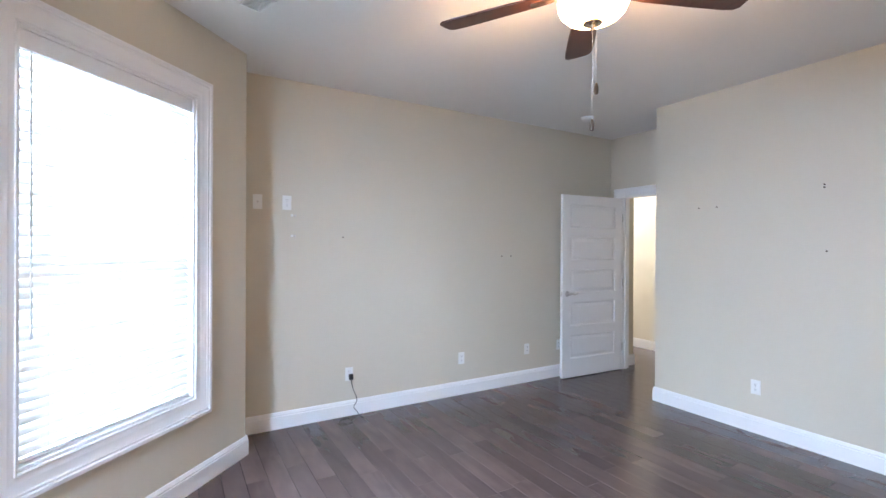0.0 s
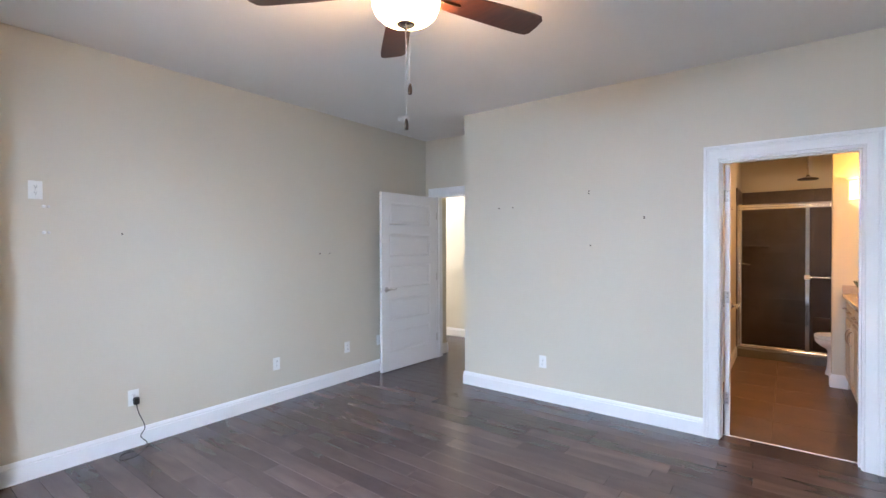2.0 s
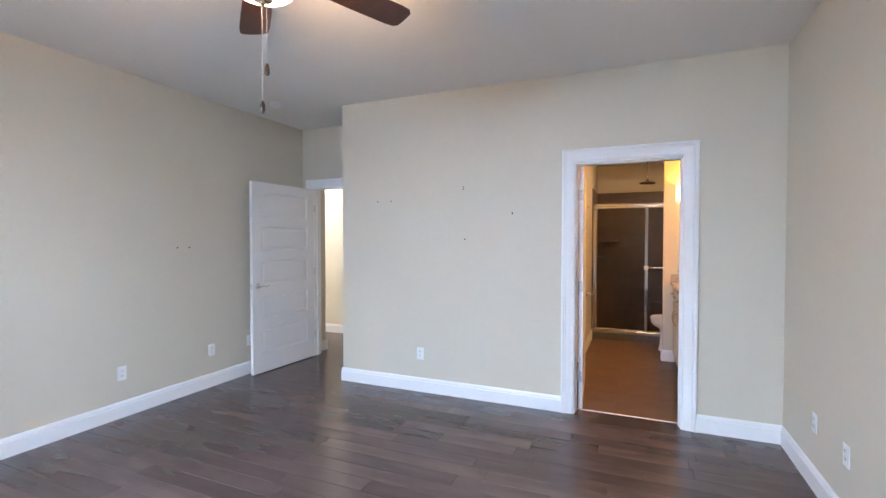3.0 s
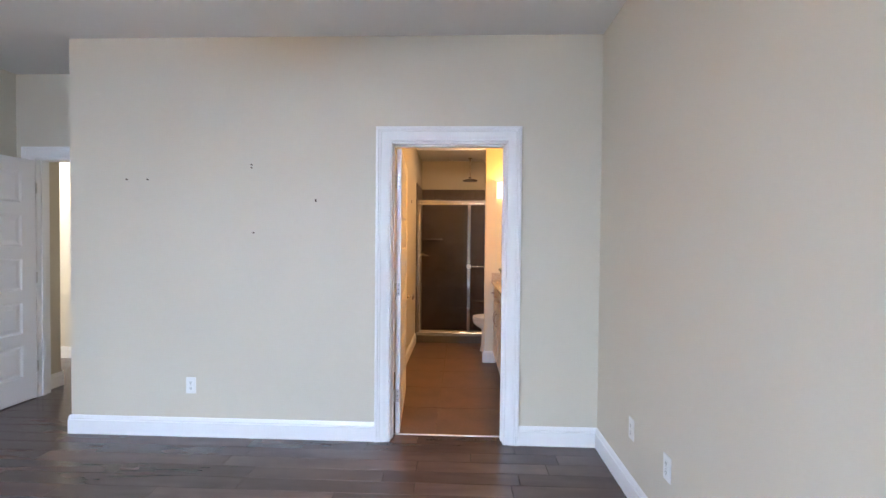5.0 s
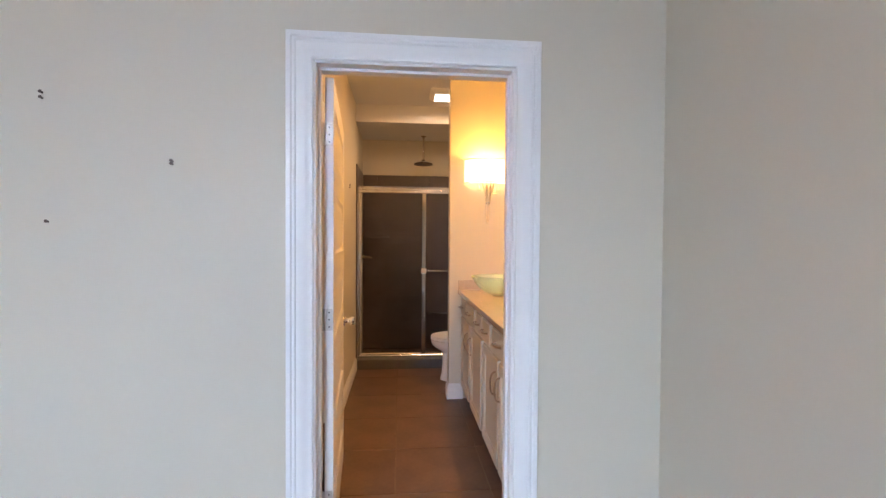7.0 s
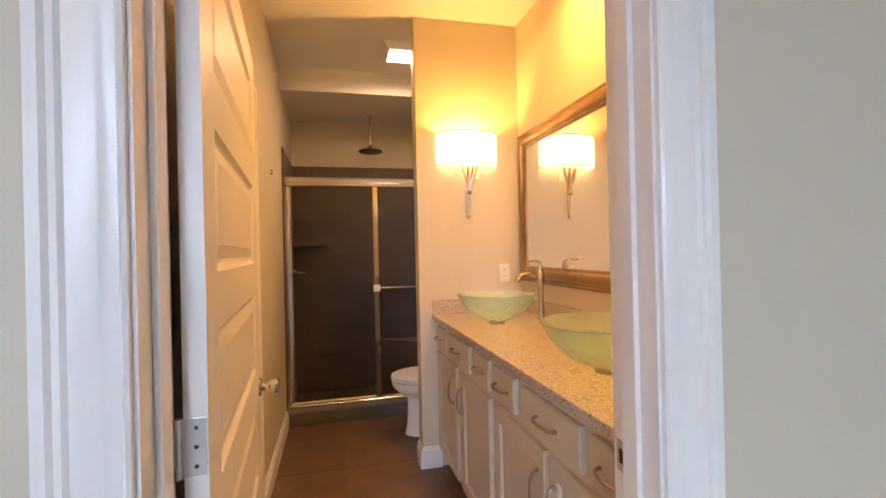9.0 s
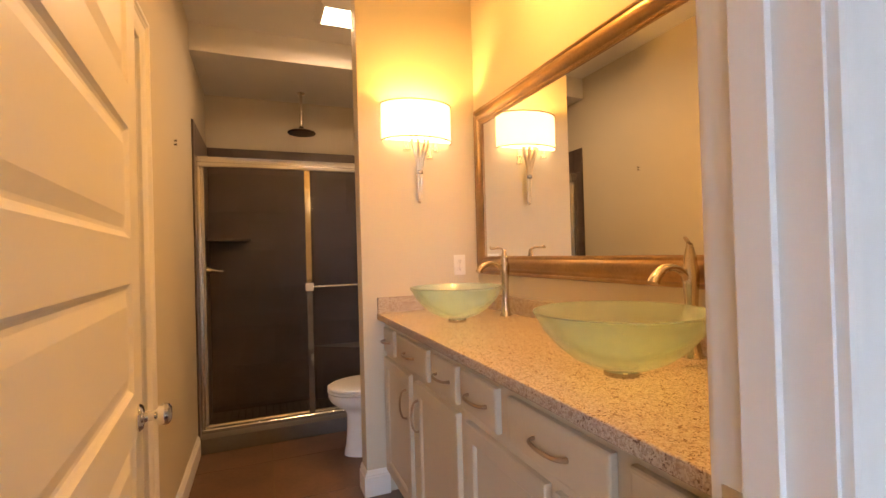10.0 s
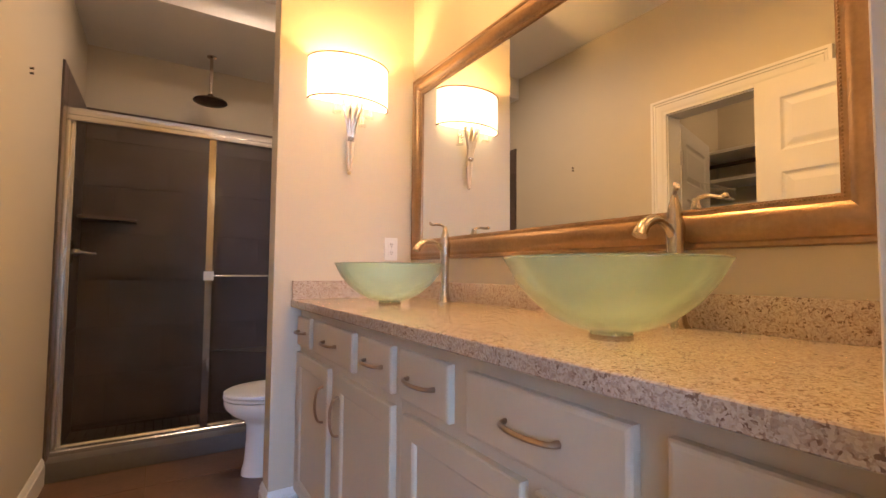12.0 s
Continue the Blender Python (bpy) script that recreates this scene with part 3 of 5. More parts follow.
# bathroom doorway
ob = jambs(OPEN_X0, OPEN_X1, OPEN_Z, T, pose(0, 0, 0), "door_frame_1", "white painted bathroom doorway frame with moulded casing")
part("casing", casing(OPEN_X0 - 0.006, OPEN_X1 + 0.006, 0, OPEN_Z + 0.010, False, 0.95), TRIM, ob)
part("casing", casing(-OPEN_X1 - 0.006, -OPEN_X0 + 0.006, 0, OPEN_Z + 0.006, False), TRIM, ob, m=Matrix.Translation((0, T, 0)) @ pose(0, 0, 0, 0, 0, 180))
for a, b in ((OPEN_X0, OPEN_X0 + 0.011), (OPEN_X1 - 0.011, OPEN_X1)):
    part("door_stop", box(a, 0.045, 0, b, 0.086, OPEN_Z, bevel=0.002), TRIM, ob, smooth=False)
part("door_stop", box(OPEN_X0 + 0.011, 0.045, OPEN_Z - 0.011, OPEN_X1 - 0.011, 0.086, OPEN_Z), TRIM, ob, smooth=False)
strike = part("strike_plate", box(OPEN_X1 - 0.0015, 0.088, 0.91, OPEN_X1, 0.118, 0.97), STEEL, ob, "steel strike plate", smooth=False)
part("strike_hole", box(OPEN_X1 - 0.0022, 0.096, 0.926, OPEN_X1 - 0.001, 0.110, 0.954), SLOT, strike, smooth=False)
for hz in (0.27, 1.035, 1.80):
    part("hinge_leaf", box(OPEN_X0 - 0.0005, 0.090, hz - 0.045, OPEN_X0 + 0.002, 0.124, hz + 0.045), STEEL, ob, "bright steel hinge leaf", smooth=False)
tagged(mesh_object("threshold", box(OPEN_X0, 0.112, -0.008, OPEN_X1, 0.128, 0.003, bevel=0.002), TRIM), "pale metal threshold strip under the door", "threshold", kind="structure")
five_panel_door("door_1", pose(0.131, 0.118, 0.008, 0, 0, 94.4), 0.995, 2.034, "white five-panel bathroom door standing open", False, 0.865)

# hall doorway
ob = jambs(H_X0, H_X1, OPEN_Z, T, pose(0, ALC_Y, 0), "door_frame_2", "white painted hall doorway frame with moulded casing")
part("casing", casing(H_X0 - 0.006, H_X1 + 0.006, 0, OPEN_Z + 0.006, False, 0.95), TRIM, ob)
for a, b in ((H_X0, H_X0 + 0.011), (H_X1 - 0.011, H_X1)):
    part("door_stop", box(a, 0.042, 0, b, 0.08, OPEN_Z, bevel=0.002), TRIM, ob, smooth=False)
five_panel_door("door_2", pose(-3.055, 0.650, 0.010, 0, 0, -93.0), 0.925, 2.034, "white five-panel hall door standing open against the wall", True, 0.93)

# closet doorway, on the bathroom's west wall: local x runs along world -y
M_CL = Matrix.Translation((B_LEFT, 0, 0)) @ pose(0, 0, 0, 0, 0, 90)
ob = jambs(C_Y0, C_Y1, OPEN_Z, T, M_CL, "door_frame_3", "white painted closet doorway frame with moulded casing")
part("casing", casing(C_Y0 - 0.006, C_Y1 + 0.006, 0, OPEN_Z + 0.006, False, 0.9), TRIM, ob)
five_panel_door("door_3", pose(B_LEFT - T - 0.006, C_Y1 - 0.004, 0.008, 0, 0, 165), 0.715, 2.022, "white five-panel closet door standing open", False, 0.92)


# ---- windows ----
def window(nm, m, mid):
    ob = thing(nm, m @ Matrix.Translation((mid, 0, 0)), "white vinyl double-hung window with moulded casing", "window", kind="structure")
    w, z0, z1 = WIN_W / 2, WIN_Z0, WIN_Z1
    part("window_casing", casing(-w, w, z0, z1, True, 1.09), TRIM, ob)
    fr = box(-w, 0.0, z0, -w + 0.014, DEPTH, z1)
    part("window_jamb", fr, TRIM, ob, smooth=False)
    part("window_jamb", box(w - 0.014, 0, z0, w, DEPTH, z1), TRIM, ob, smooth=False)
    part("window_jamb", box(-w + 0.014, 0, z1 - 0.014, w - 0.014, DEPTH, z1), TRIM, ob, smooth=False)
    part("window_sill", box(-w + 0.014, 0, z0, w - 0.014, DEPTH, z0 + 0.016, bevel=0.003), TRIM, ob)
    zm = 1.40
    for a, b, y in ((z0 + 0.016, zm + 0.022, 0.098), (zm - 0.022, z1 - 0.014, 0.122)):
        i = w - 0.014
        bm = box(-i, y, a, -i + 0.045, y + 0.024, b)
        add_box(bm, i - 0.045, y, a, i, y + 0.024, b)
        add_box(bm, -i + 0.045, y, a, i - 0.045, y + 0.024, a + 0.045)
        add_box(bm, -i + 0.045, y, b - 0.045, i - 0.045, y + 0.024, b)
        sash = part("sash", bm, VINYL, ob, smooth=False)
        pane = part("pane", box(-i + 0.04, y + 0.009, a + 0.04, i - 0.04, y + 0.014, b - 0.04), PANE, sash, smooth=False)
        pane.visible_shadow = False
    return ob


window("window_1", M_BAY1, BAY_L - WIN_MID)
# unseen window, added and placed only to admit daylight
window("window_2_unseen", M_BAY2, WIN2_MID)


# ---- bedroom things ----
def outlet(nm, m, label, group="", slots=True):
    """Wall plate facing local -y."""
    ob = thing(nm, m, label, "outlet", group)
    part("cover_plate", box(-0.035, -0.006, -0.057, 0.035, 0, 0.057, bevel=0.003), PLASTIC, ob)
    if slots:
        for z in (-0.02, 0.02):
            bm = box(-0.0165, -0.0085, z - 0.014, 0.0165, -0.005, z + 0.014, bevel=0.003)
            face = part("socket", bm, PLASTIC, ob)
            for x in (-0.006, 0.006):
                part("slot", box(x - 0.0012, -0.0092, z - 0.001, x + 0.0012, -0.008, z + 0.008), SLOT, face, smooth=False)
            part("ground_hole", box(-0.0025, -0.0092, z - 0.009, 0.0025, -0.008, z - 0.005), SLOT, face, smooth=False)
        part("screw", lathe([(0, 0), (0.003, 0), (0.0025, 0.0012), (0, 0.0012)], 8, Matrix.Translation((0, -0.006, 0)) @ pose(0, 0, 0, 90)), STEEL, ob)
    return ob


WEST = pose(0, 0, 0, 0, 0, 90)       # plate on a wall that faces +x
EAST = pose(0, 0, 0, 0, 0, -90)      # plate on a wall that faces -x
first = outlet("wall_outlet", Matrix.Translation((LEFT, -2.658, 0.357)) @ WEST, "white duplex wall outlet with a black charger plugged in", "low wall outlets")
plain = outlet("wall_outlet", Matrix.Translation((LEFT, -1.511, 0.357)) @ WEST, "white duplex wall outlet above the baseboard", "low wall outlets")
copy_thing(plain, Matrix.Translation((LEFT, -0.67, 0.357)) @ WEST)
copy_thing(plain, Matrix.Translation((LEFT, -0.20, 0.357)) @ WEST)
copy_thing(plain, Matrix.Translation((-1.294, 0, 0.36)))
copy_thing(plain, Matrix.Translation((RIGHT, -0.622, 0.385)) @ EAST)
copy_thing(plain, Matrix.Translation((RIGHT, -1.05, 0.385)) @ EAST)
high = outlet("wall_outlet", Matrix.Translation((LEFT, -3.18, 1.80)) @ WEST, "white duplex wall outlet set high for a television", "high wall plates")
blank = outlet("cable_plate", Matrix.Translation((LEFT, -3.40, 1.797)) @ WEST, "white cable plate set high for a television", "high wall plates", slots=False)
part("cable_jack", lathe([(0, 0), (0.0075, 0), (0.0075, 0.004), (0.005, 0.005), (0.005, 0.011), (0, 0.011)], 14, Matrix.Translation((0, -0.006, 0)) @ pose(0, 0, 0, 90)), STEEL, blank)

# charger and its cable
ob = thing("power_adapter", Matrix.Translation((LEFT, -2.648, 0.337)) @ WEST, "small black plug-in power adapter with a trailing thin cable", "charger")
part("adapter_body", box(-0.016, -0.042, -0.026, 0.016, -0.009, 0.022, bevel=0.005), BLACK, ob)
cable = smooth_line([(0.0, -0.03, -0.026), (0.012, -0.032, -0.09), (0.05, -0.034, -0.20), (0.022, -0.036, -0.26), (0.055, -0.05, -0.31), (0.03, -0.09, -0.331), (-0.06, -0.17, -0.332), (-0.14, -0.15, -0.332), (-0.09, -0.06, -0.332), (0.04, -0.08, -0.332), (0.16, -0.10, -0.332), (0.24, -0.06, -0.332)], 8)
part("cable", tube(cable, 0.003, 6), RUBBER, ob, "thin dark cable lying in loose loops")

# nails and picture hooks left in the walls
def nail(place, turn, label="small bent steel picture nail in the wall"):
    ob = thing("wall_nail", Matrix.Translation(place) @ turn, label, "nail", "wall nails")
    part("nail_shaft", tube([(0, 0, 0), (0, -0.012, 0.002)], 0.0042, 8), BRONZE, ob)
    part("nail_head", lathe([(0, 0), (0.0062, 0), (0.0062, 0.0015), (0, 0.002)], 10, Matrix.Translation((0, -0.011, 0.002)) @ pose(0, 0, 0, 90)), BRONZE, ob)
    return ob


ID = Matrix.Identity(4)
one = nail((-0.86, 0, 1.905), ID)
for p in ((-0.86, 0, 1.885), (-0.41, 0, 1.655), (-0.41, 0, 1.665), (-0.845, 0, 1.435), (-1.75, 0, 1.80), (-1.60, 0, 1.80)):
    copy_thing(one, Matrix.Translation(p))
for y, z in ((-2.72, 1.53), (-1.02, 1.36), (-0.90, 1.36)):
    copy_thing(one, Matrix.Translation((LEFT, y, z)) @ WEST)
for z in (1.70, 1.535):
    ob = thing("cable_clip", Matrix.Translation((LEFT, -3.128, z)) @ WEST, "small white plastic screw anchor in the wall", "wall anchor", "wall anchors")
    part("anchor", lathe([(0, 0), (0.011, 0), (0.011, 0.004), (0.006, 0.007), (0, 0.007)], 12, Matrix.Translation((-0.012, 0, 0)) @ pose(0, 0, 0, 90)), PLASTIC, ob)
    part("screw", lathe([(0, 0), (0.009, 0), (0.007, 0.004), (0, 0.005)], 12, Matrix.Translation((0.012, 0, 0)) @ pose(0, 0, 0, 90)), STEEL, ob)

# smoke detector and ceiling register
ob = thing("smoke_detector", pose(-2.72, -0.32, CEIL), "round white plastic smoke detector on the ceiling", "smoke detector")
part("base_plate", lathe([(0, 0), (0.066, 0), (0.066, -0.012), (0, -0.012)], 36), PLASTIC, ob)
part("detector_cover", lathe([(0.06, -0.012), (0.06, -0.026), (0.052, -0.034), (0.03, -0.038), (0.028, -0.044), (0, -0.045)], 36), PLASTIC, ob)
ob = thing("ceiling_vent", pose(-2.13, -3.56, CEIL, 0, 0, 20), "white metal louvred air register in the ceiling", "vent")
bm = box(-0.09, -0.062, -0.006, 0.09, -0.048, 0)
for b in ((-0.09, 0.048, 0.09, 0.062), (-0.09, -0.048, -0.076, 0.048), (0.076, -0.048, 0.09, 0.048)):
    add_box(bm, b[0], b[1], -0.006, b[2], b[3], 0)
part("vent_frame", bm, PLASTIC, ob, smooth=False)
part("vent_backing", box(-0.076, -0.048, -0.0015, 0.076, 0.048, -0.0005), PLASTIC, ob, smooth=False)
for i in range(6):
    part("slat", box(-0.076, -0.007, -0.001, 0.076, 0.007, 0.0005), PLASTIC, ob, m=Matrix.Translation((0, -0.04 + i * 0.016, -0.005)) @ pose(0, 0, 0, 30), smooth=False)

# ceiling fan
FAN = pose(-0.705, -2.54, CEIL)
fan = thing("ceiling_fan", FAN, "dark walnut five-blade ceiling fan with a lit glass bowl", "ceiling fan")
part("canopy", lathe([(0, 0), (0.075, 0), (0.075, -0.012), (0.06, -0.045), (0.02, -0.058), (0, -0.058)], 32), BRONZE, fan)
part("downrod", lathe([(0, -0.05), (0.0125, -0.05), (0.0125, -0.19), (0, -0.19)], 16), BRONZE, fan)
part("motor_housing", lathe([(0, -0.165), (0.03, -0.165), (0.055, -0.18), (0.105, -0.20), (0.118, -0.225), (0.118, -0.275), (0.10, -0.30), (0.075, -0.315), (0, -0.315)], 40), BRONZE, fan)
part("light_collar", lathe([(0, -0.31), (0.06, -0.31), (0.062, -0.330), (0.05, -0.342), (0.03, -0.350), (0.012, -0.356), (0.012, -0.44), (0, -0.44)], 40), BRONZE, fan)
part("glass_bowl", lathe([(0.127, -0.352), (0.132, -0.353), (0.135, -0.366), (0.134, -0.388), (0.124, -0.413), (0.104, -0.433), (0.074, -0.447), (0.038, -0.455), (0, -0.457), (0, -0.452), (0.036, -0.450), (0.071, -0.442), (0.100, -0.429), (0.119, -0.410), (0.129, -0.387), (0.130, -0.366), (0.127, -0.352)], 48), DOME, fan, "lit frosted white glass bowl")
part("finial", lathe([(0, -0.450), (0.038, -0.455), (0.038, -0.459), (0.030, -0.464), (0.010, -0.467), (0.006, -0.474), (0.009, -0.480), (0, -0.485)], 24), NICKEL, fan, "brushed metal finial cap")
for i in range(5):
    a = radians(66 + 72 * i)
    turn = Matrix.Rotation(a, 4, "Z")
    bm = bmesh.new()
    outline = [(0.175, -0.050), (0.24, -0.058), (0.45, -0.067), (0.60, -0.070), (0.645, -0.066), (0.664, -0.048), (0.667, 0.0), (0.664, 0.048), (0.645, 0.066), (0.60, 0.070), (0.45, 0.067), (0.24, 0.058), (0.175, 0.050)]
    top = [bm.verts.new((x, y, 0.0035)) for x, y in outline]
    low = [bm.verts.new((x, y, -0.0035)) for x, y in outline]
    bm.faces.new(top)
    bm.faces.new(low[::-1])
    for k in range(len(outline)):
        j = (k + 1) % len(outline)
        bm.faces.new((top[k], low[k], low[j], top[j]))
    place = turn @ Matrix.Translation((0, 0, -0.315)) @ Matrix.Rotation(radians(-11), 4, "X")
    blade = part("blade", bm, BLADE, fan, m=place, smooth=False)
    arm = tube(smooth_line([(0.09, 0, -0.285), (0.13, 0, -0.300), (0.17, 0, -0.322), (0.25, 0, -0.322)], 4), [0.013] * 13, 8, 0.45)
    part("blade_arm", arm, BRONZE, fan, m=turn)
for dx, dy, end in ((0.010, -0.012, -0.835), (0.0, 0.022, -0.685)):
    bm = bmesh.new()
    z = -0.465
    while z > end:
        bmesh.ops.create_icosphere(bm, subdivisions=1, radius=0.0014, matrix=Matrix.Translation((dx, dy, z)))
        z -= 0.0042
    chain = part("pull_chain", bm, CHAIN, fan)
    chain["kind"] = "stuff"
    part("chain_fob", lathe([(0, end), (0.004, end - 0.002), (0.0085, end - 0.018), (0.0095, end - 0.036), (0.007, end - 0.045), (0, end - 0.047)], 16, Matrix.Translation((dx, dy, 0))), BRONZE, chain, "dark wooden pull fob")


# window blind in the seen bay window
def blind(m):
    ob = thing("window_blind", m, "white two-inch slatted window blind, lowered and half open", "window blind")
    w = WIN_W / 2 - 0.018
    z0, z1 = WIN_Z0 + 0.02, WIN_Z1 - 0.016
    part("valance", box(-w, 0.006, z1 - 0.075, w, 0.018, z1, bevel=0.003), VINYL, ob)
    part("head_rail", box(-w, 0.02, z1 - 0.045, w, 0.07, z1), VINYL, ob, smooth=False)
    part("bottom_rail", box(-w, 0.022, z0 + 0.004, w, 0.07, z0 + 0.020, bevel=0.004), VINYL, ob)
    bm = bmesh.new()
    pts = [(-0.025, -0.003), (-0.0125, 0.0005), (0, 0.0018), (0.0125, 0.0005), (0.025, -0.003)]
    a = [[bm.verts.new((x, y, z + dz)) for y, z in pts] for dz in (0.0013, -0.0013) for x in (-w, w)]
    for k in range(4):
        bm.faces.new((a[0][k], a[1][k], a[1][k + 1], a[0][k + 1]))
        bm.faces.new((a[2][k + 1], a[3][k + 1], a[3][k], a[2][k]))
    bm.faces.new((a[0][0], a[2][0], a[3][0], a[1][0]))
    bm.faces.new((a[0][4], a[1][4], a[3][4], a[2][4]))
    slat = part("slat", bm, SLAT, ob)
    z, first_slat = z0 + 0.048, slat
    slat.matrix_basis = pose(0, 0.046, z, 42)
    z += 0.0425
    while z < z1 - 0.08:
        s2 = new("slat", first_slat.data)
        s2.parent = ob
        s2.matrix_basis = pose(0, 0.046, z, 42 + random.uniform(-1.5, 1.5))
        z += 0.0425
    for x in (-w + 0.12, 0, w - 0.12):
        for y in (0.018, 0.074):
            part("ladder_cord", tube([(x, y, z0 + 0.02), (x, y, z1 - 0.04)], 0.0012, 5), VINYL, ob)
    part("tilt_wand", tube([(-w + 0.045, 0.012, z1 - 0.07), (-w + 0.045, 0.008, 1.06)], 0.0045, 8), material("clear_wand", (0.62, 0.62, 0.60), 0.2), ob, "slim translucent tilt wand")
    return ob


blind(M_BAY1 @ Matrix.Translation((BAY_L - WIN_MID, 0, 0)))

# unseen unlit hall fixture, added off to the side of the doorway
ob = thing("hall_ceiling_light", pose(-3.6, 1.35, CEIL), "round flush ceiling fixture added in the hall, unlit and unseen", "ceiling light")
part("light_base", lathe([(0, 0), (0.10, 0), (0.10, -0.02), (0, -0.02)], 32), NICKEL, ob)


# ---- bathroom things ----
FRONT = 0.970      # outer face of the drawer fronts and doors
EDGE = 0.942       # front edge of the worktop


def bar_pull(parent, m, length=0.128):
    """Arched pull along local x, proud towards local -y."""
    h = length / 2
    pts = smooth_line([(-h, 0, 0), (-h + 0.006, -0.018, 0), (-h * 0.5, -0.028, 0), (0, -0.031, 0), (h * 0.5, -0.028, 0), (h - 0.006, -0.018, 0), (h, 0, 0)], 4)
    pull = part("pull_handle", tube(pts, [0.0065] * 3 + [0.0052] * (len(pts) - 6) + [0.0065] * 3, 8, 0.8), PULL, parent, "aged nickel arched pull", m=m)
    return pull


def cabinet_door(parent, y0, y1, z0, z1, handle_y):
    """A framed door, recessed panel, facing -x."""
    w, h, t = y1 - y0, z1 - z0, 0.020
    fr = 0.058
    bm = bmesh.new()
    rings = [(0, 0.0), (0, -t + 0.003), (0.003, -t), (fr - 0.006, -t), (fr, -t + 0.004), (fr + 0.004, -t + 0.010), (fr + 0.03, -t + 0.010)]
    prev = None
    for inset, y in rings:
        cur = [bm.verts.new(p) for p in ((inset, y, inset), (w - inset, y, inset), (w - inset, y, h - inset), (inset, y, h - inset))]
        if prev:
            for i in range(4):
                bm.faces.new((prev[i], prev[(i + 1) % 4], cur[(i + 1) % 4], cur[i]))
        prev = cur
    bm.faces.new(prev)
    d = part("cabinet_door", bm, CABINET, parent, m=Matrix.Translation((FRONT + t, y1, z0)) @ EAST, smooth=False)
    bar_pull(d, Matrix.Translation((FRONT, handle_y, z1 - 0.135)) @ EAST @ pose(0, 0, 0, 0, 90))
    return d


def drawer(parent, y0, y1, z0, z1):
    w, h, t = y1 - y0, z1 - z0, 0.020
    bm = bmesh.new()
    prev = None
    for inset, y in ((0, 0), (0, -t + 0.005), (0.003, -t + 0.0015), (0.009, -t)):
        cur = [bm.verts.new(p) for p in ((inset, y, inset), (w - inset, y, inset), (w - inset, y, h - inset), (inset, y, h - inset))]
        if prev:
            for i in range(4):
                bm.faces.new((prev[i], prev[(i + 1) % 4], cur[(i + 1) % 4], cur[i]))
        prev = cur
    bm.faces.new(prev)
    d = part("drawer_front", bm, CABINET, parent, m=Matrix.Translation((FRONT + t, y1, z0)) @ EAST, smooth=False)
    bar_pull(d, Matrix.Translation((FRONT, (y0 + y1) / 2, (z0 + z1) / 2)) @ EAST, min(0.128, w * 0.55))
    return d


def vanity(y0, y1, doors, drawers, label):
    ob = thing("vanity_cabinet", ID, label, "vanity cabinet", "vanity cabinets")
    bm = box(FRONT + 0.0205, y0, 0.10, B_RIGHT - 0.002, y1, COUNTER - 0.0345)
    part("cabinet_body", bm, CABINET, ob, smooth=False)
    part("toe_kick", box(FRONT + 0.085, y0, 0.0, B_RIGHT - 0.01, y1, 0.10), CABINET_SHADE, ob, "recessed toe kick with its shade put into the colour", smooth=False)
    for a, b, hy in doors:
        cabinet_door(ob, a, b, 0.125, 0.720, hy)
    for a, b in drawers:
        drawer(ob, a, b, 0.750, 0.875)
    return ob


vanity(1.1005, 2.092, ((1.650, 2.082, 1.690), (1.124, 1.562, 1.522)), ((1.897, 2.078), (1.410, 1.838), (1.126, 1.346)), "greige painted vanity cabinet with framed doors and drawers")
vanity(0.128, 1.0995, ((0.618, 1.056, 0.658), (0.150, 0.584, 0.544)), ((0.848, 1.075), (0.404, 0.782), (0.150, 0.356)), "greige painted vanity cabinet with framed doors beside the doorway")

top = thing("vanity_worktop", ID, "speckled beige and brown granite worktop with backsplash", "worktop")
part("slab", box(EDGE, 0.128, COUNTER - 0.034, B_RIGHT - 0.0005, PART_Y - 0.0005, COUNTER, bevel=0.006, seg=3), GRANITE, top)
part("backsplash", box(B_RIGHT - 0.022, 0.128, COUNTER, B_RIGHT - 0.0005, PART_Y - 0.0225, COUNTER + 0.082, bevel=0.002), GRANITE, top)
part("side_splash", box(EDGE + 0.004, PART_Y - 0.022, COUNTER, B_RIGHT - 0.0005, PART_Y - 0.0005, COUNTER + 0.082, bevel=0.002), GRANITE, top)


def vessel(place):
    ob = thing("vessel_sink", Matrix.Translation(place), "round frosted green glass vessel sink on the granite worktop", "sink", "vessel sinks")
    part("mounting_ring", lathe([(0.030, 0), (0.041, 0), (0.042, 0.003), (0.042, 0.011), (0.039, 0.014), (0.030, 0.014)], 32), POLISHED, ob, "dark polished metal mounting ring")
    out = [(0, 0.014), (0.038, 0.014), (0.075, 0.024), (0.115, 0.043), (0.152, 0.073), (0.182, 0.108), (0.205, 0.150), (0.209, 0.1545)]
    inn = [(0.207, 0.158), (0.201, 0.158), (0.196, 0.153), (0.172, 0.112), (0.144, 0.082), (0.108, 0.054), (0.07, 0.034), (0.03, 0.025), (0, 0.025)]
    part("glass_bowl", lathe(out + inn, 64), BOWL_GLASS, ob).visible_shadow = False
    part("drain", lathe([(0, 0.0285), (0.022, 0.0285), (0.024, 0.0255), (0, 0.0252)], 24), CHROME, ob, "chrome drain cap")
    return ob


sink = vessel((1.192, 0.605, COUNTER))
copy_thing(sink, Matrix.Translation((1.19, 1.600, COUNTER)))


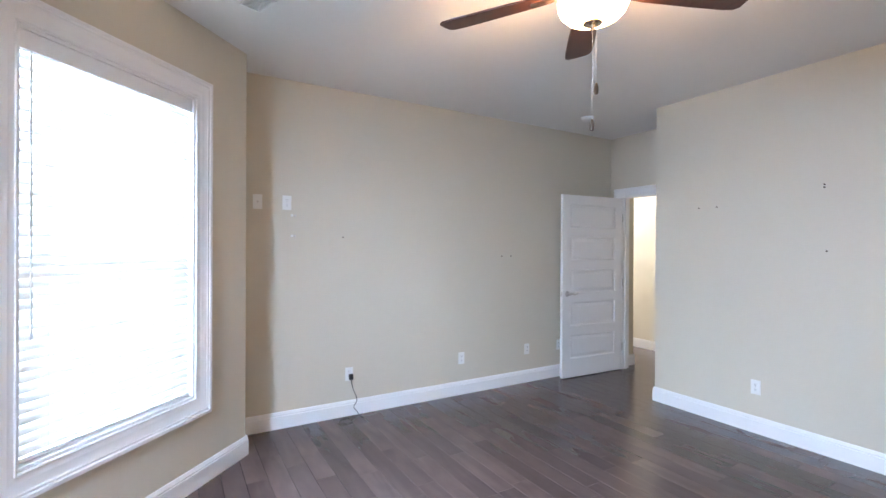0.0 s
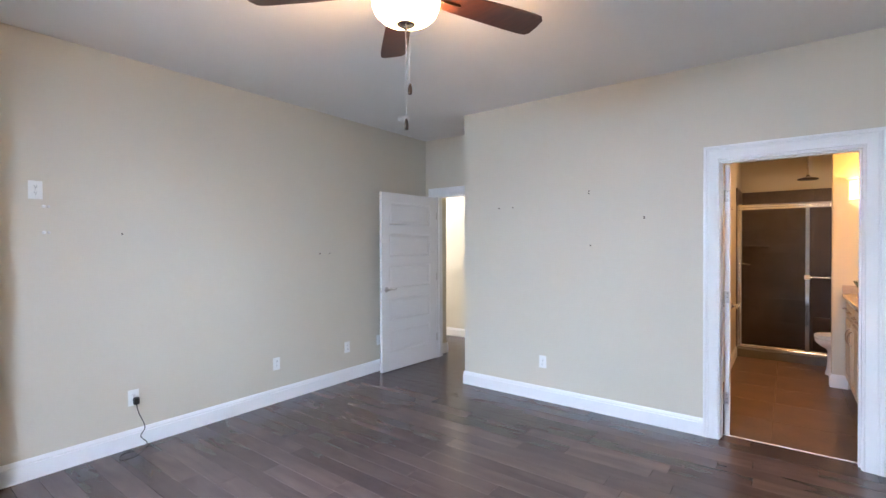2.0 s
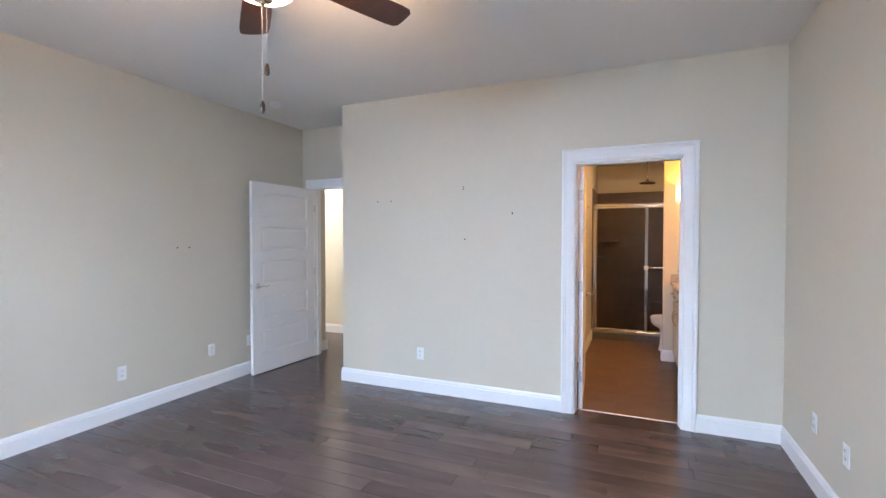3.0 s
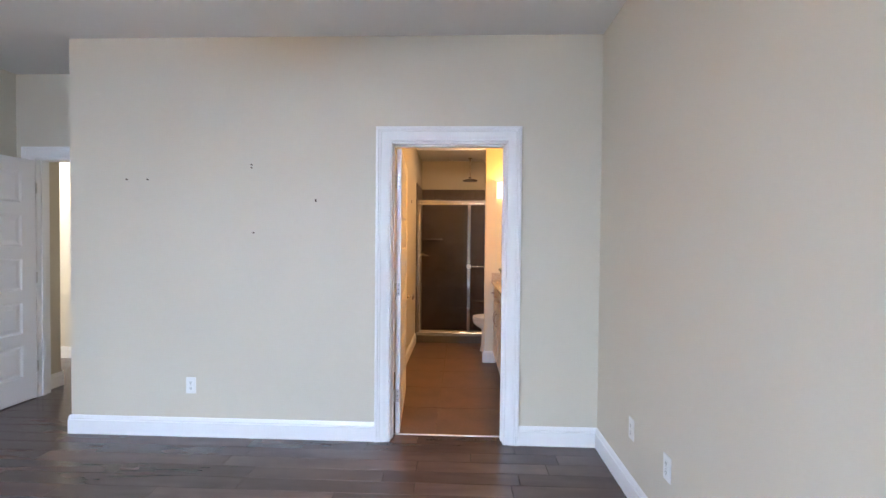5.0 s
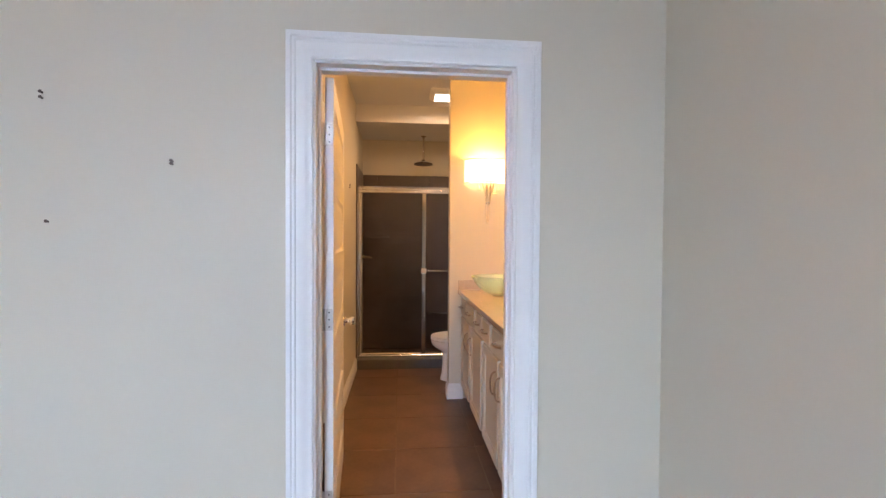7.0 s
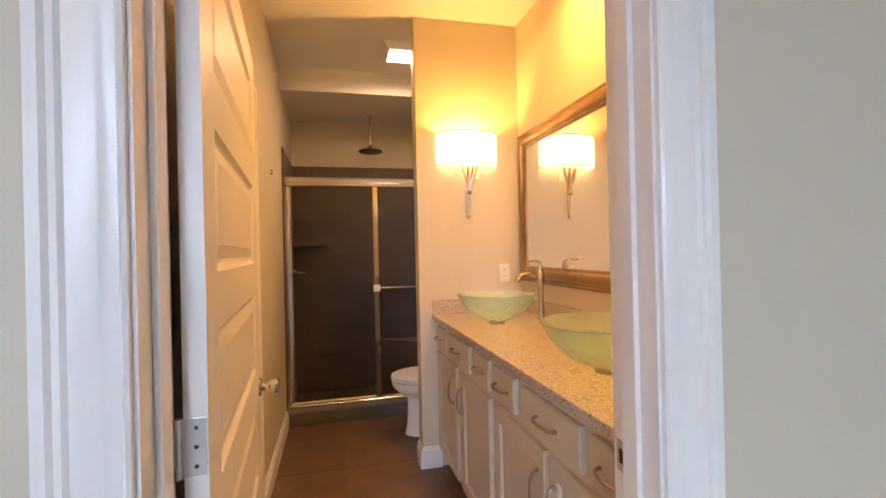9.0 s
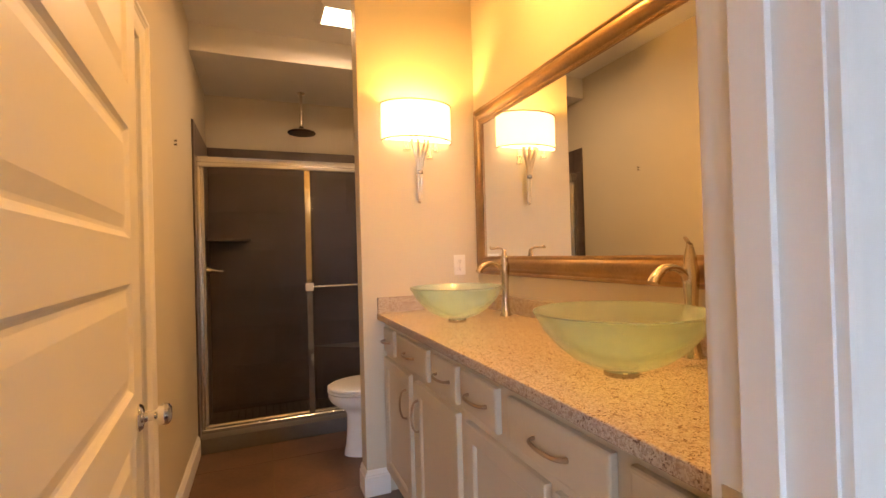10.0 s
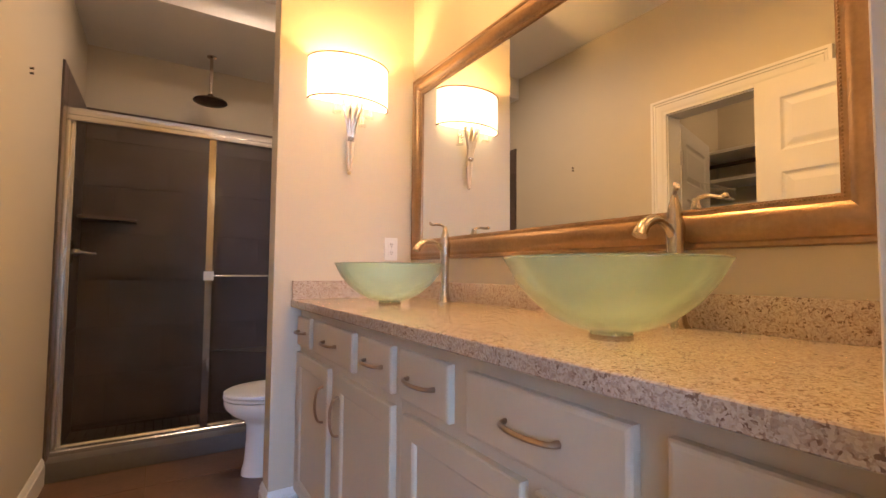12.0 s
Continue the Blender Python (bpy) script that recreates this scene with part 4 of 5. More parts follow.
def vessel_faucet(place, swing):
    ob = thing("vessel_faucet", Matrix.Translation(place), "tall brushed nickel vessel faucet with a swan spout and top lever", "faucet", "vessel faucets")
    part("faucet_body", lathe([(0, 0), (0.029, 0), (0.029, 0.004), (0.024, 0.012), (0.0185, 0.04), (0.0165, 0.09), (0.0175, 0.15), (0.021, 0.20), (0.0235, 0.235), (0.021, 0.252), (0.017, 0.262), (0.0185, 0.268), (0.014, 0.290), (0.009, 0.308), (0.008, 0.318), (0, 0.319)], 32), NICKEL, ob)
    sp = smooth_line([(-0.008, 0, 0.215), (-0.035, 0, 0.240), (-0.07, 0, 0.252), (-0.105, 0, 0.246), (-0.130, 0, 0.226), (-0.138, 0, 0.212)], 5)
    part("spout", tube(sp, [0.013 - 0.0035 * math.sin(math.pi * min(1, i / 14)) + 0.004 * max(0, (i - 16) / 9) for i in range(len(sp))], 14), NICKEL, ob)
    lv = smooth_line([(0.004, 0, 0.308), (-0.012, 0, 0.320), (-0.035, 0, 0.325), (-0.06, 0, 0.322), (-0.078, 0, 0.327)], 5)
    turn = Matrix.Rotation(radians(swing), 4, "Z")
    part("lever", tube(lv, [0.0085, 0.008, 0.0075, 0.007] + [0.006] * (len(lv) - 8) + [0.007, 0.0085, 0.0095, 0.0095], 10, 0.6), NICKEL, ob, m=turn)
    return ob


vessel_faucet((1.490, 0.650, COUNTER), 34)
vessel_faucet((1.462, 1.640, COUNTER), 4)

# framed mirror
MY0, MY1, MZ0, MZ1, MW = 0.250, 2.072, 1.132, 2.060, 0.098
mirror = thing("wall_mirror", pose(B_RIGHT, MY1, 0, 0, 0, -90), "large wall mirror in a wide antique gold beaded frame", "mirror")
L = MY1 - MY0
bm = bmesh.new()
profile = ((0.0, 0.0), (0.0, 0.010), (0.004, 0.016), (0.012, 0.017), (0.017, 0.014), (0.024, 0.018), (0.036, 0.027), (0.050, 0.031), (0.064, 0.029), (0.076, 0.022), (0.082, 0.017), (0.087, 0.017), (0.098, 0.012), (0.098, 0.0))
rows_v = []
for u, v in profile:
    rows_v.append([bm.verts.new((x, -v - 0.002, z)) for x, z in ((u, MZ0 + u), (u, MZ1 - u), (L - u, MZ1 - u), (L - u, MZ0 + u))])
for a, b in zip(rows_v, rows_v[1:]):
    for i in range(4):
        bm.faces.new((a[i], a[(i + 1) % 4], b[(i + 1) % 4], b[i]))
part("mirror_frame", bm, GOLD, mirror)
part("mirror_glass", box(MW - 0.006, -0.0085, MZ0 + MW - 0.006, L - MW + 0.006, -0.003, MZ1 - MW + 0.006), MIRROR, mirror, "silvered mirror glass", smooth=False)
bm = bmesh.new()
a0, a1, b0, b1 = 0.0915, L - 0.0915, MZ0 + 0.0915, MZ1 - 0.0915
def bead_run(p, q):
    n = int((Vector(q) - Vector(p)).length / 0.0078)
    for i in range(n):
        c = Vector(p).lerp(Vector(q), i / n)
        bmesh.ops.create_icosphere(bm, subdivisions=1, radius=0.0036, matrix=Matrix.Translation((c.x, -0.0165, c.y)))


for p, q in (((a0, b0), (a0, b1)), ((a0, b1), (a1, b1)), ((a1, b1), (a1, b0)), ((a1, b0), (a0, b0))):
    bead_run(p, q)
beads = part("beading", bm, GOLD, mirror)
beads["kind"] = "stuff"


def sconce(m):
    """A half-round shade against a wall that faces local -y."""
    ob = thing("wall_sconce", m, "lit half-drum fabric wall sconce with nickel stem and crystal drops", "wall sconce", "bathroom sconces")
    r, dep, z0, z1, n = 0.196, 0.135, -0.094, 0.102, 28
    bm = bmesh.new()
    rows_s = []
    for off in (0.0, 0.003):
        for z in (z0, z1):
            rows_s.append([bm.verts.new(((r - off) * math.cos(math.pi * i / n), -(dep - off) * math.sin(math.pi * i / n) - 0.002, z)) for i in range(n + 1)])
    for i in range(n):
        bm.faces.new((rows_s[0][i], rows_s[0][i + 1], rows_s[1][i + 1], rows_s[1][i]))
        bm.faces.new((rows_s[2][i + 1], rows_s[2][i], rows_s[3][i], rows_s[3][i + 1]))
        bm.faces.new((rows_s[1][i], rows_s[1][i + 1], rows_s[3][i + 1], rows_s[3][i]))
        bm.faces.new((rows_s[0][i + 1], rows_s[0][i], rows_s[2][i], rows_s[2][i + 1]))
    shade = part("shade", bm, SHADE, ob, "glowing cream fabric shade")
    for z in (z0, z1):
        pts = [((r + 0.0008) * math.cos(math.pi * i / n), -(dep + 0.0008) * math.sin(math.pi * i / n) - 0.002, z) for i in range(n + 1)]
        part("shade_trim", tube(pts, 0.0036, 6), CORD, shade, "thin brown trim cord")
    bm = bmesh.new()
    ring = [bm.verts.new(((r - 0.004) * math.cos(math.pi * i / n), -(dep - 0.004) * math.sin(math.pi * i / n) - 0.002, z0 + 0.004)) for i in range(n + 1)]
    face = bm.faces.new(ring)
    ext = bmesh.ops.extrude_face_region(bm, geom=[face])
    for v in ext["geom"]:
        if isinstance(v, bmesh.types.BMVert):
            v.co.z += 0.003
    part("bottom_diffuser", bm, DIFFUSER_SOFT, shade, "lit white diffuser under the shade", smooth=False)
    part("back_plate", lathe([(0, 0), (0.05, 0), (0.05, 0.006), (0.04, 0.012), (0, 0.012)], 24, Matrix.Translation((0, 0, -0.03)) @ pose(0, 0, 0, 90)), NICKEL, ob)
    part("bulb_holder", lathe([(0, -0.09), (0.016, -0.09), (0.018, -0.04), (0.014, -0.035), (0, -0.035)], 16, Matrix.Translation((0, -0.055, 0))), NICKEL, ob)
    for x, y in ((-0.046, -0.060), (-0.018, -0.078), (0.018, -0.078), (0.046, -0.060)):
        pts = smooth_line([(x, y, -0.091), (x * 0.86, y * 0.95, -0.125), (x * 0.55, -0.052, -0.175), (x * 0.32, -0.044, -0.225), (x * 0.26, -0.040, -0.275)], 4)
        part("stem_rib", tube(pts, [0.0115 - 0.0002 * k for k in range(len(pts))], 10, 0.7), SATIN, ob)
    for x in (-0.0105, 0.0105):
        part("stem_rod", tube([(x, -0.040, -0.27), (x * 0.8, -0.036, -0.34), (x * 0.55, -0.032, -0.405)], [0.0085, 0.008, 0.007], 10), SATIN, ob)
    part("stem_collar", lathe([(0, -0.010), (0.017, -0.010), (0.020, -0.004), (0.018, 0.004), (0.020, 0.010), (0, 0.010)], 20, Matrix.Translation((0, -0.040, -0.268))), CHROME, ob)
    part("stem_tip", lathe([(0, -0.022), (0.007, -0.018), (0.011, -0.010), (0.008, -0.003), (0.012, 0.003), (0.011, 0.008), (0, 0.010)], 16, Matrix.Translation((0, -0.032, -0.412))), SATIN, ob)
    part("stem_bracket", tube([(0, -0.004, -0.03), (0, -0.055, -0.055)], 0.007, 8), NICKEL, ob)
    for x, y, low in ((-0.080, -0.072, -0.165), (0.080, -0.072, -0.165), (0.060, -0.030, -0.195)):
        hook = part("crystal_arm", tube([(x * 0.5, -0.066, -0.096), (x, y, -0.100)], 0.002, 6), NICKEL, ob)
        part("crystal_drop", lathe([(0, -0.100), (0.006, -0.102), (0.010, -0.110), (0.015, low + 0.018), (0.022, low + 0.010), (0.022, low + 0.004), (0, low)], 8, Matrix.Translation((x, y, 0))), CRYSTAL, hook, "clear cut crystal drop")
    return ob


lamp = sconce(pose(1.19, PART_Y, 1.962))
copy_thing(lamp, pose(1.19, WALL, 1.962, 0, 0, 180))
# trim ring added round the assumed vanity fill
can = thing("recessed_light", pose(1.235, 1.16, CEIL), "round white recessed ceiling light assumed over the vanity", "ceiling light")
part("trim_ring", lathe([(0.072, 0), (0.098, 0), (0.098, -0.004), (0.090, -0.008), (0.075, -0.006), (0.072, 0)], 36), PLASTIC, can)
copy_thing(plain, pose(1.427, PART_Y, 1.186))["label"] = "white duplex wall outlet beside the mirror"
copy_thing(one, Matrix.Translation((B_LEFT, 2.40, 1.87)) @ WEST)
copy_thing(one, Matrix.Translation((B_LEFT, 2.40, 1.85)) @ WEST)

# fan light in the ceiling over the toilet
ob = thing("ceiling_fan_light", pose(0.875, 2.58, CEIL), "square white bathroom fan light with a lit diffuser", "ceiling light")
bm = bmesh.new()
prev = None
for inset, z in ((0, 0), (0, -0.012), (0.03, -0.04), (0.045, -0.045)):
    h = 0.15 - inset
    cur = [bm.verts.new(p) for p in ((-h, -h, z), (h, -h, z), (h, h, z), (-h, h, z))]
    if prev:
        for i in range(4):
            bm.faces.new((prev[i], prev[(i + 1) % 4], cur[(i + 1) % 4], cur[i]))
    prev = cur
part("housing", bm, PLASTIC, ob, smooth=False)
part("diffuser", box(-0.106, -0.106, -0.046, 0.106, 0.106, -0.040, bevel=0.002), DIFFUSER, ob, "lit frosted diffuser")

# toilet, facing west
def ellipse(cx, rx, ry, z, n=32, front=1.0):
    return [(cx + rx * math.cos(2 * math.pi * i / n) * (front if math.cos(2 * math.pi * i / n) < 0 else 1.0), ry * math.sin(2 * math.pi * i / n), z) for i in range(n)]


def loft(sections, cap=True):
    bm = bmesh.new()
    rings = [[bm.verts.new(p) for p in s] for s in sections]
    for a, b in zip(rings, rings[1:]):
        for i in range(len(a)):
            j = (i + 1) % len(a)
            bm.faces.new((a[i], a[j], b[j], b[i]))
    if cap:
        bm.faces.new(rings[0][::-1])
        bm.faces.new(rings[-1])
    return bm


toilet = thing("toilet", pose(1.02, 2.65, 0), "white ceramic toilet with the lid closed, behind the partition", "toilet")
part("bowl", loft([ellipse(0.03, 0.208, 0.105, 0), ellipse(0.03, 0.206, 0.103, 0.02), ellipse(0.03, 0.194, 0.094, 0.07), ellipse(0.03, 0.186, 0.09, 0.18), ellipse(0.028, 0.184, 0.092, 0.255), ellipse(0.02, 0.192, 0.106, 0.285), ellipse(0.0, 0.226, 0.148, 0.315), ellipse(-0.016, 0.243, 0.176, 0.35), ellipse(-0.02, 0.25, 0.185, 0.380), ellipse(-0.02, 0.248, 0.183, 0.395)]), CERAMIC, toilet)
part("seat", loft([ellipse(-0.02, 0.232, 0.168, 0.395), ellipse(-0.02, 0.240, 0.176, 0.4005), ellipse(-0.02, 0.252, 0.188, 0.404), ellipse(-0.02, 0.253, 0.189, 0.414), ellipse(-0.02, 0.244, 0.180, 0.418), ellipse(-0.02, 0.236, 0.172, 0.4185)]), PLASTIC, toilet)
part("lid", loft([ellipse(-0.02, 0.236, 0.172, 0.4185), ellipse(-0.02, 0.240, 0.176, 0.4235), ellipse(-0.02, 0.252, 0.188, 0.426), ellipse(-0.02, 0.251, 0.187, 0.435), ellipse(-0.02, 0.236, 0.173, 0.443), ellipse(-0.02, 0.12, 0.09, 0.448)]), PLASTIC, toilet)
part("bowl_neck", box(0.15, -0.11, 0.0, 0.40, 0.11, 0.40, bevel=0.03), CERAMIC, toilet)
part("tank", box(0.29, -0.215, 0.40, 0.505, 0.215, 0.74, bevel=0.025, seg=3), CERAMIC, toilet)
part("tank_lid", box(0.28, -0.225, 0.741, 0.512, 0.225, 0.775, bevel=0.01, seg=3), CERAMIC, toilet)

# ---- shower ----
TILE_Y0, TILE_TOP, TILE_T = 3.05, 2.170, 0.010
curb = tagged(mesh_object("shower_curb", box(B_LEFT, 3.035, 0, B_RIGHT, 3.205, 0.098, bevel=0.004), CURB, True), "low grey tiled shower curb", "shower curb", kind="structure")
shower_floor = setting("floor_shower", box(B_LEFT, 3.205, -0.003, B_RIGHT, SHOWER_BACK, 0.018), SLATE_GROUT, "small brown mosaic shower floor", "floor")
bm = bmesh.new()
k = 0.052
for i in range(int((B_RIGHT - B_LEFT) / k)):
    for j in range(int((SHOWER_BACK - 3.205) / k)):
        x, y = B_LEFT + i * k, 3.205 + j * k
        v = [bm.verts.new(p) for p in ((x + 0.003, y + 0.003, 0.0205), (x + k - 0.003, y + 0.003, 0.0205), (x + k - 0.003, y + k - 0.003, 0.0205), (x + 0.003, y + k - 0.003, 0.0205))]
        f = bm.faces.new(v)
        low = [bm.verts.new((p.co.x, p.co.y, 0.018)) for p in v]
        for a in range(4):
            bm.faces.new((v[a], low[a], low[(a + 1) % 4], v[(a + 1) % 4]))
mosaic = part("mosaic", bm, MOSAIC, shower_floor, smooth=False)
mosaic["kind"] = "stuff"

wall_tiles = {}


def tile_wall(nm, m, width, height, label, start):
    """Backing and staggered tiles on a wall that faces local -y; local x along it."""
    bed = tagged(mesh_object(nm, box(0, -TILE_T + 0.003, 0.018, width, -0.0005, height), SLATE_GROUT), label, "wall tiling", kind="structure")
    bed.matrix_basis = m
    th, tw, z, r = 0.318, 0.63, 0.05, 0
    zs = [0.018, 0.365 - 0.318 + 0.0]
    while zs[-1] < height - 0.02:
        zs.append(min(zs[-1] + th, height))
    for za, zb in zip(zs, zs[1:]):
        x = start - (tw / 2 if r % 2 else 0)
        while x < width:
            a, b = max(x, 0), min(x + tw, width)
            if b - a > 0.02 and zb - za > 0.01:
                data = slab_piece(b - a - 0.003, zb - za - 0.003)
                t = new("wall_tile", data)
                t.parent = bed
                t.location = ((a + b) / 2, -TILE_T + 0.0005, (za + zb) / 2)
            x += tw
        r += 1
    return bed


def slab_piece(w, h):
    key = (round(w, 3), round(h, 3))
    if key not in wall_tiles:
        bm = bmesh.new()
        rr = [[bm.verts.new(p) for p in ((-w / 2 + i, y, -h / 2 + i), (w / 2 - i, y, -h / 2 + i), (w / 2 - i, y, h / 2 - i), (-w / 2 + i, y, h / 2 - i))] for i, y in ((0, 0.004), (0, -0.0015), (0.0012, -0.0025))]
        for a, b in zip(rr, rr[1:]):
            for i in range(4):
                bm.faces.new((a[i], a[(i + 1) % 4], b[(i + 1) % 4], b[i]))
        bm.faces.new(rr[-1])
        data = bpy.data.meshes.new("wall_tile")
        bm.to_mesh(data)
        bm.free()
        data.materials.append(SLATE)
        wall_tiles[key] = data
    return wall_tiles[key]


tile_wall("tiling_north", pose(B_LEFT, SHOWER_BACK, 0), B_RIGHT - B_LEFT, TILE_TOP, "dark charcoal slate tiles on the shower's back wall", -0.13)
tile_wall("tiling_west", pose(B_LEFT, TILE_Y0, 0, 0, 0, 90), SHOWER_BACK - TILE_Y0, TILE_TOP, "dark charcoal slate tiles on the shower's side wall", -0.2)
tile_wall("tiling_east", pose(B_RIGHT, SHOWER_BACK, 0, 0, 0, -90), SHOWER_BACK - TILE_Y0, TILE_TOP, "dark charcoal slate tiles on the shower's side wall", -0.1)

# corner shelf and bench
bm = bmesh.new()
c = (B_LEFT + TILE_T + 0.003, SHOWER_BACK - TILE_T - 0.003)
ring = [(c[0], c[1])] + [(c[0] + 0.31 * math.cos(a), c[1] - 0.20 * math.sin(a)) for a in [radians(90 * i / 10) for i in range(11)]]
up = [bm.verts.new((x, y, 1.418)) for x, y in ring]
dn = [bm.verts.new((x, y, 1.398)) for x, y in ring]
bm.faces.new(up)
bm.faces.new(dn[::-1])
for i in range(len(ring)):
    j = (i + 1) % len(ring)
    bm.faces.new((up[i], dn[i], dn[j], up[j]))
tagged(mesh_object("corner_shelf", bm, SLATE), "dark stone corner shelf in the shower", "shelf")
bm = bmesh.new()
c = (B_RIGHT - TILE_T - 0.003, SHOWER_BACK - TILE_T - 0.003)
ring = [c, (c[0] - 0.75, c[1]), (c[0], c[1] - 0.55)]
up = [bm.verts.new((x, y, 0.47)) for x, y in ring]
dn = [bm.verts.new((x, y, 0.0185)) for x, y in ring]
bm.faces.new(up)
bm.faces.new(dn[::-1])
for i in range(3):
    bm.faces.new((up[i], dn[i], dn[(i + 1) % 3], up[(i + 1) % 3]))
tagged(mesh_object("shower_bench", bm, SLATE), "dark tiled corner bench in the shower", "bench")

# valve and rain head
ob = thing("shower_valve", Matrix.Translation((B_LEFT + TILE_T + 0.002, 3.50, 1.175)) @ WEST, "brushed nickel shower valve with a round plate and lever", "shower valve")
part("valve_plate", lathe([(0, 0), (0.075, 0), (0.075, 0.004), (0.06, 0.010), (0.028, 0.014), (0.026, 0.04), (0.02, 0.048), (0, 0.05)], 32, pose(0, 0, 0, 90)), NICKEL, ob)
part("valve_lever", tube(smooth_line([(0, -0.042, 0), (0.0, -0.07, -0.004), (0.0, -0.10, -0.010), (0.0, -0.125, -0.008)], 4), [0.013, 0.012, 0.011, 0.010, 0.009, 0.009, 0.008, 0.008, 0.008, 0.008, 0.008, 0.008, 0.007], 10), NICKEL, ob)
ob = thing("rain_shower_head", pose(0.715, 3.62, SOFFIT_Z), "round rain shower head hanging from the shower ceiling", "shower head")
part("flange", lathe([(0, 0), (0.032, 0), (0.032, -0.006), (0.014, -0.014), (0, -0.014)], 24), NICKEL, ob)
part("drop_arm", lathe([(0, -0.01), (0.011, -0.01), (0.011, -0.285), (0, -0.285)], 16), NICKEL, ob)
part("spray_head", lathe([(0, -0.275), (0.018, -0.277), (0.022, -0.295), (0.07, -0.308), (0.108, -0.322), (0.112, -0.332), (0.106, -0.337), (0, -0.337)], 40), BRONZE, ob, "dark metal spray disc")

# sliding glass enclosure
enc = thing("shower_enclosure", pose(0, SHOWER_Y, 0), "sliding glass shower doors in a satin aluminium frame", "shower doors")
x0, x1 = B_LEFT + 0.001, B_RIGHT - 0.001
part("header_rail", extrude_profile(((-0.030, 1.878), (-0.034, 1.884), (-0.034, 1.905), (-0.026, 1.912), (-0.026, 1.930), (-0.030, 1.947), (0.030, 1.947), (0.034, 1.94), (0.034, 1.878)), x1 - x0), ALU, enc, m=Matrix.Translation((x0, 0, 0)), smooth=False)
part("bottom_track", extrude_profile(((-0.032, 0.099), (-0.032, 0.118), (-0.026, 0.124), (0.004, 0.128), (0.010, 0.138), (0.030, 0.138), (0.032, 0.099)), x1 - x0), ALU, enc, m=Matrix.Translation((x0, 0, 0)), smooth=False)
for a, b in ((x0, x0 + 0.032), (x1 - 0.032, x1)):
    part("wall_channel", box(a, -0.026, 0.128, b, 0.030, 1.878, bevel=0.003), ALU, enc)


def slide(a, b, y, stiles):
    pan = part("glass_panel", box(a, y - 0.003, 0.14, b, y + 0.003, 1.875), SHOWER_GLASS, enc, "clear shower glass", smooth=False)
    for u, v in stiles:
        part("stile", box(u, y - 0.008, 0.13, v, y + 0.008, 1.88, bevel=0.001, seg=1), POLISHED if u > 0.5 else ALU, pan, smooth=False)
    return pan


back_panel = slide(x0 + 0.034, 0.742, 0.014, ((x0 + 0.030, x0 + 0.052),))
front_panel = slide(0.684, x1 - 0.034, -0.014, ((0.682, 0.722), (x1 - 0.056, x1 - 0.030)))
part("bracket", box(0.672, -0.058, 1.010, 0.728, -0.022, 1.066, bevel=0.004), CERAMIC, front_panel, "pale square towel bar bracket")
part("bracket", box(1.42, -0.058, 1.010, 1.476, -0.022, 1.066, bevel=0.004), PLASTIC, front_panel, "pale square towel bar bracket")
part("towel_bar", tube([(0.72, -0.042, 1.038), (1.43, -0.042, 1.038)], 0.0065, 12), CHROME, front_panel, "thin chrome towel bar")

# ---- closet shelves ----
ob = thing("wire_shelf", pose(-1.08, CL_Y1 - 0.002, 1.72, 0, 0, -90), "white wire closet shelf with a hanging rod", "shelf", "closet shelves")
for x in (0.01, 0.08, 0.15, 0.22, 0.30):
    part("long_wire", tube([(x, 0, 0), (x, 0.6, 0)], 0.0035, 6), WIRE, ob)
for i in range(13):
    part("cross_wire", tube([(0, 0.01 + i * 0.048, 0.005), (0.30, 0.01 + i * 0.048, 0.005), (0.304, 0.01 + i * 0.048, -0.04)], 0.002, 5), WIRE, ob)
part("hanging_rod", tube([(0.27, -0.02, -0.07), (0.27, 0.6, -0.07)], 0.014, 10), WIRE, ob)
for z in (2.03, 1.80, 1.60):
    tagged(mesh_object("closet_shelf", box(CL_X, CL_Y0, z, CL_X + 0.36, CL_Y1, z + 0.025), TRIM), "white painted board shelf in the closet", "shelf", "closet shelves")
ob = thing("closet_rod", pose(CL_X + 0.28, 0, 1.945), "dark metal closet rod under the top shelf", "closet rod")
part("rod", tube([(0, CL_Y0, 0), (0, CL_Y1 - 0.012, 0)], 0.016, 12), BRONZE, ob)
part("rod_cup", lathe([(0, 0), (0.034, 0), (0.034, 0.006), (0.024, 0.014), (0, 0.014)], 20, Matrix.Translation((0, CL_Y1, 0)) @ pose(0, 0, 0, 90)), BRONZE, ob)
# unseen fixture added above the closet fill
ob = thing("closet_ceiling_light", pose(-1.0, 1.0, CEIL), "plain round ceiling fixture added in the closet, unseen", "ceiling light")
part("light_base", lathe([(0, 0), (0.09, 0), (0.09, -0.02), (0, -0.02)], 32), PLASTIC, ob)


# ---- planks and floor tiles ----
PITCH = 0.127
plank_meshes = {}


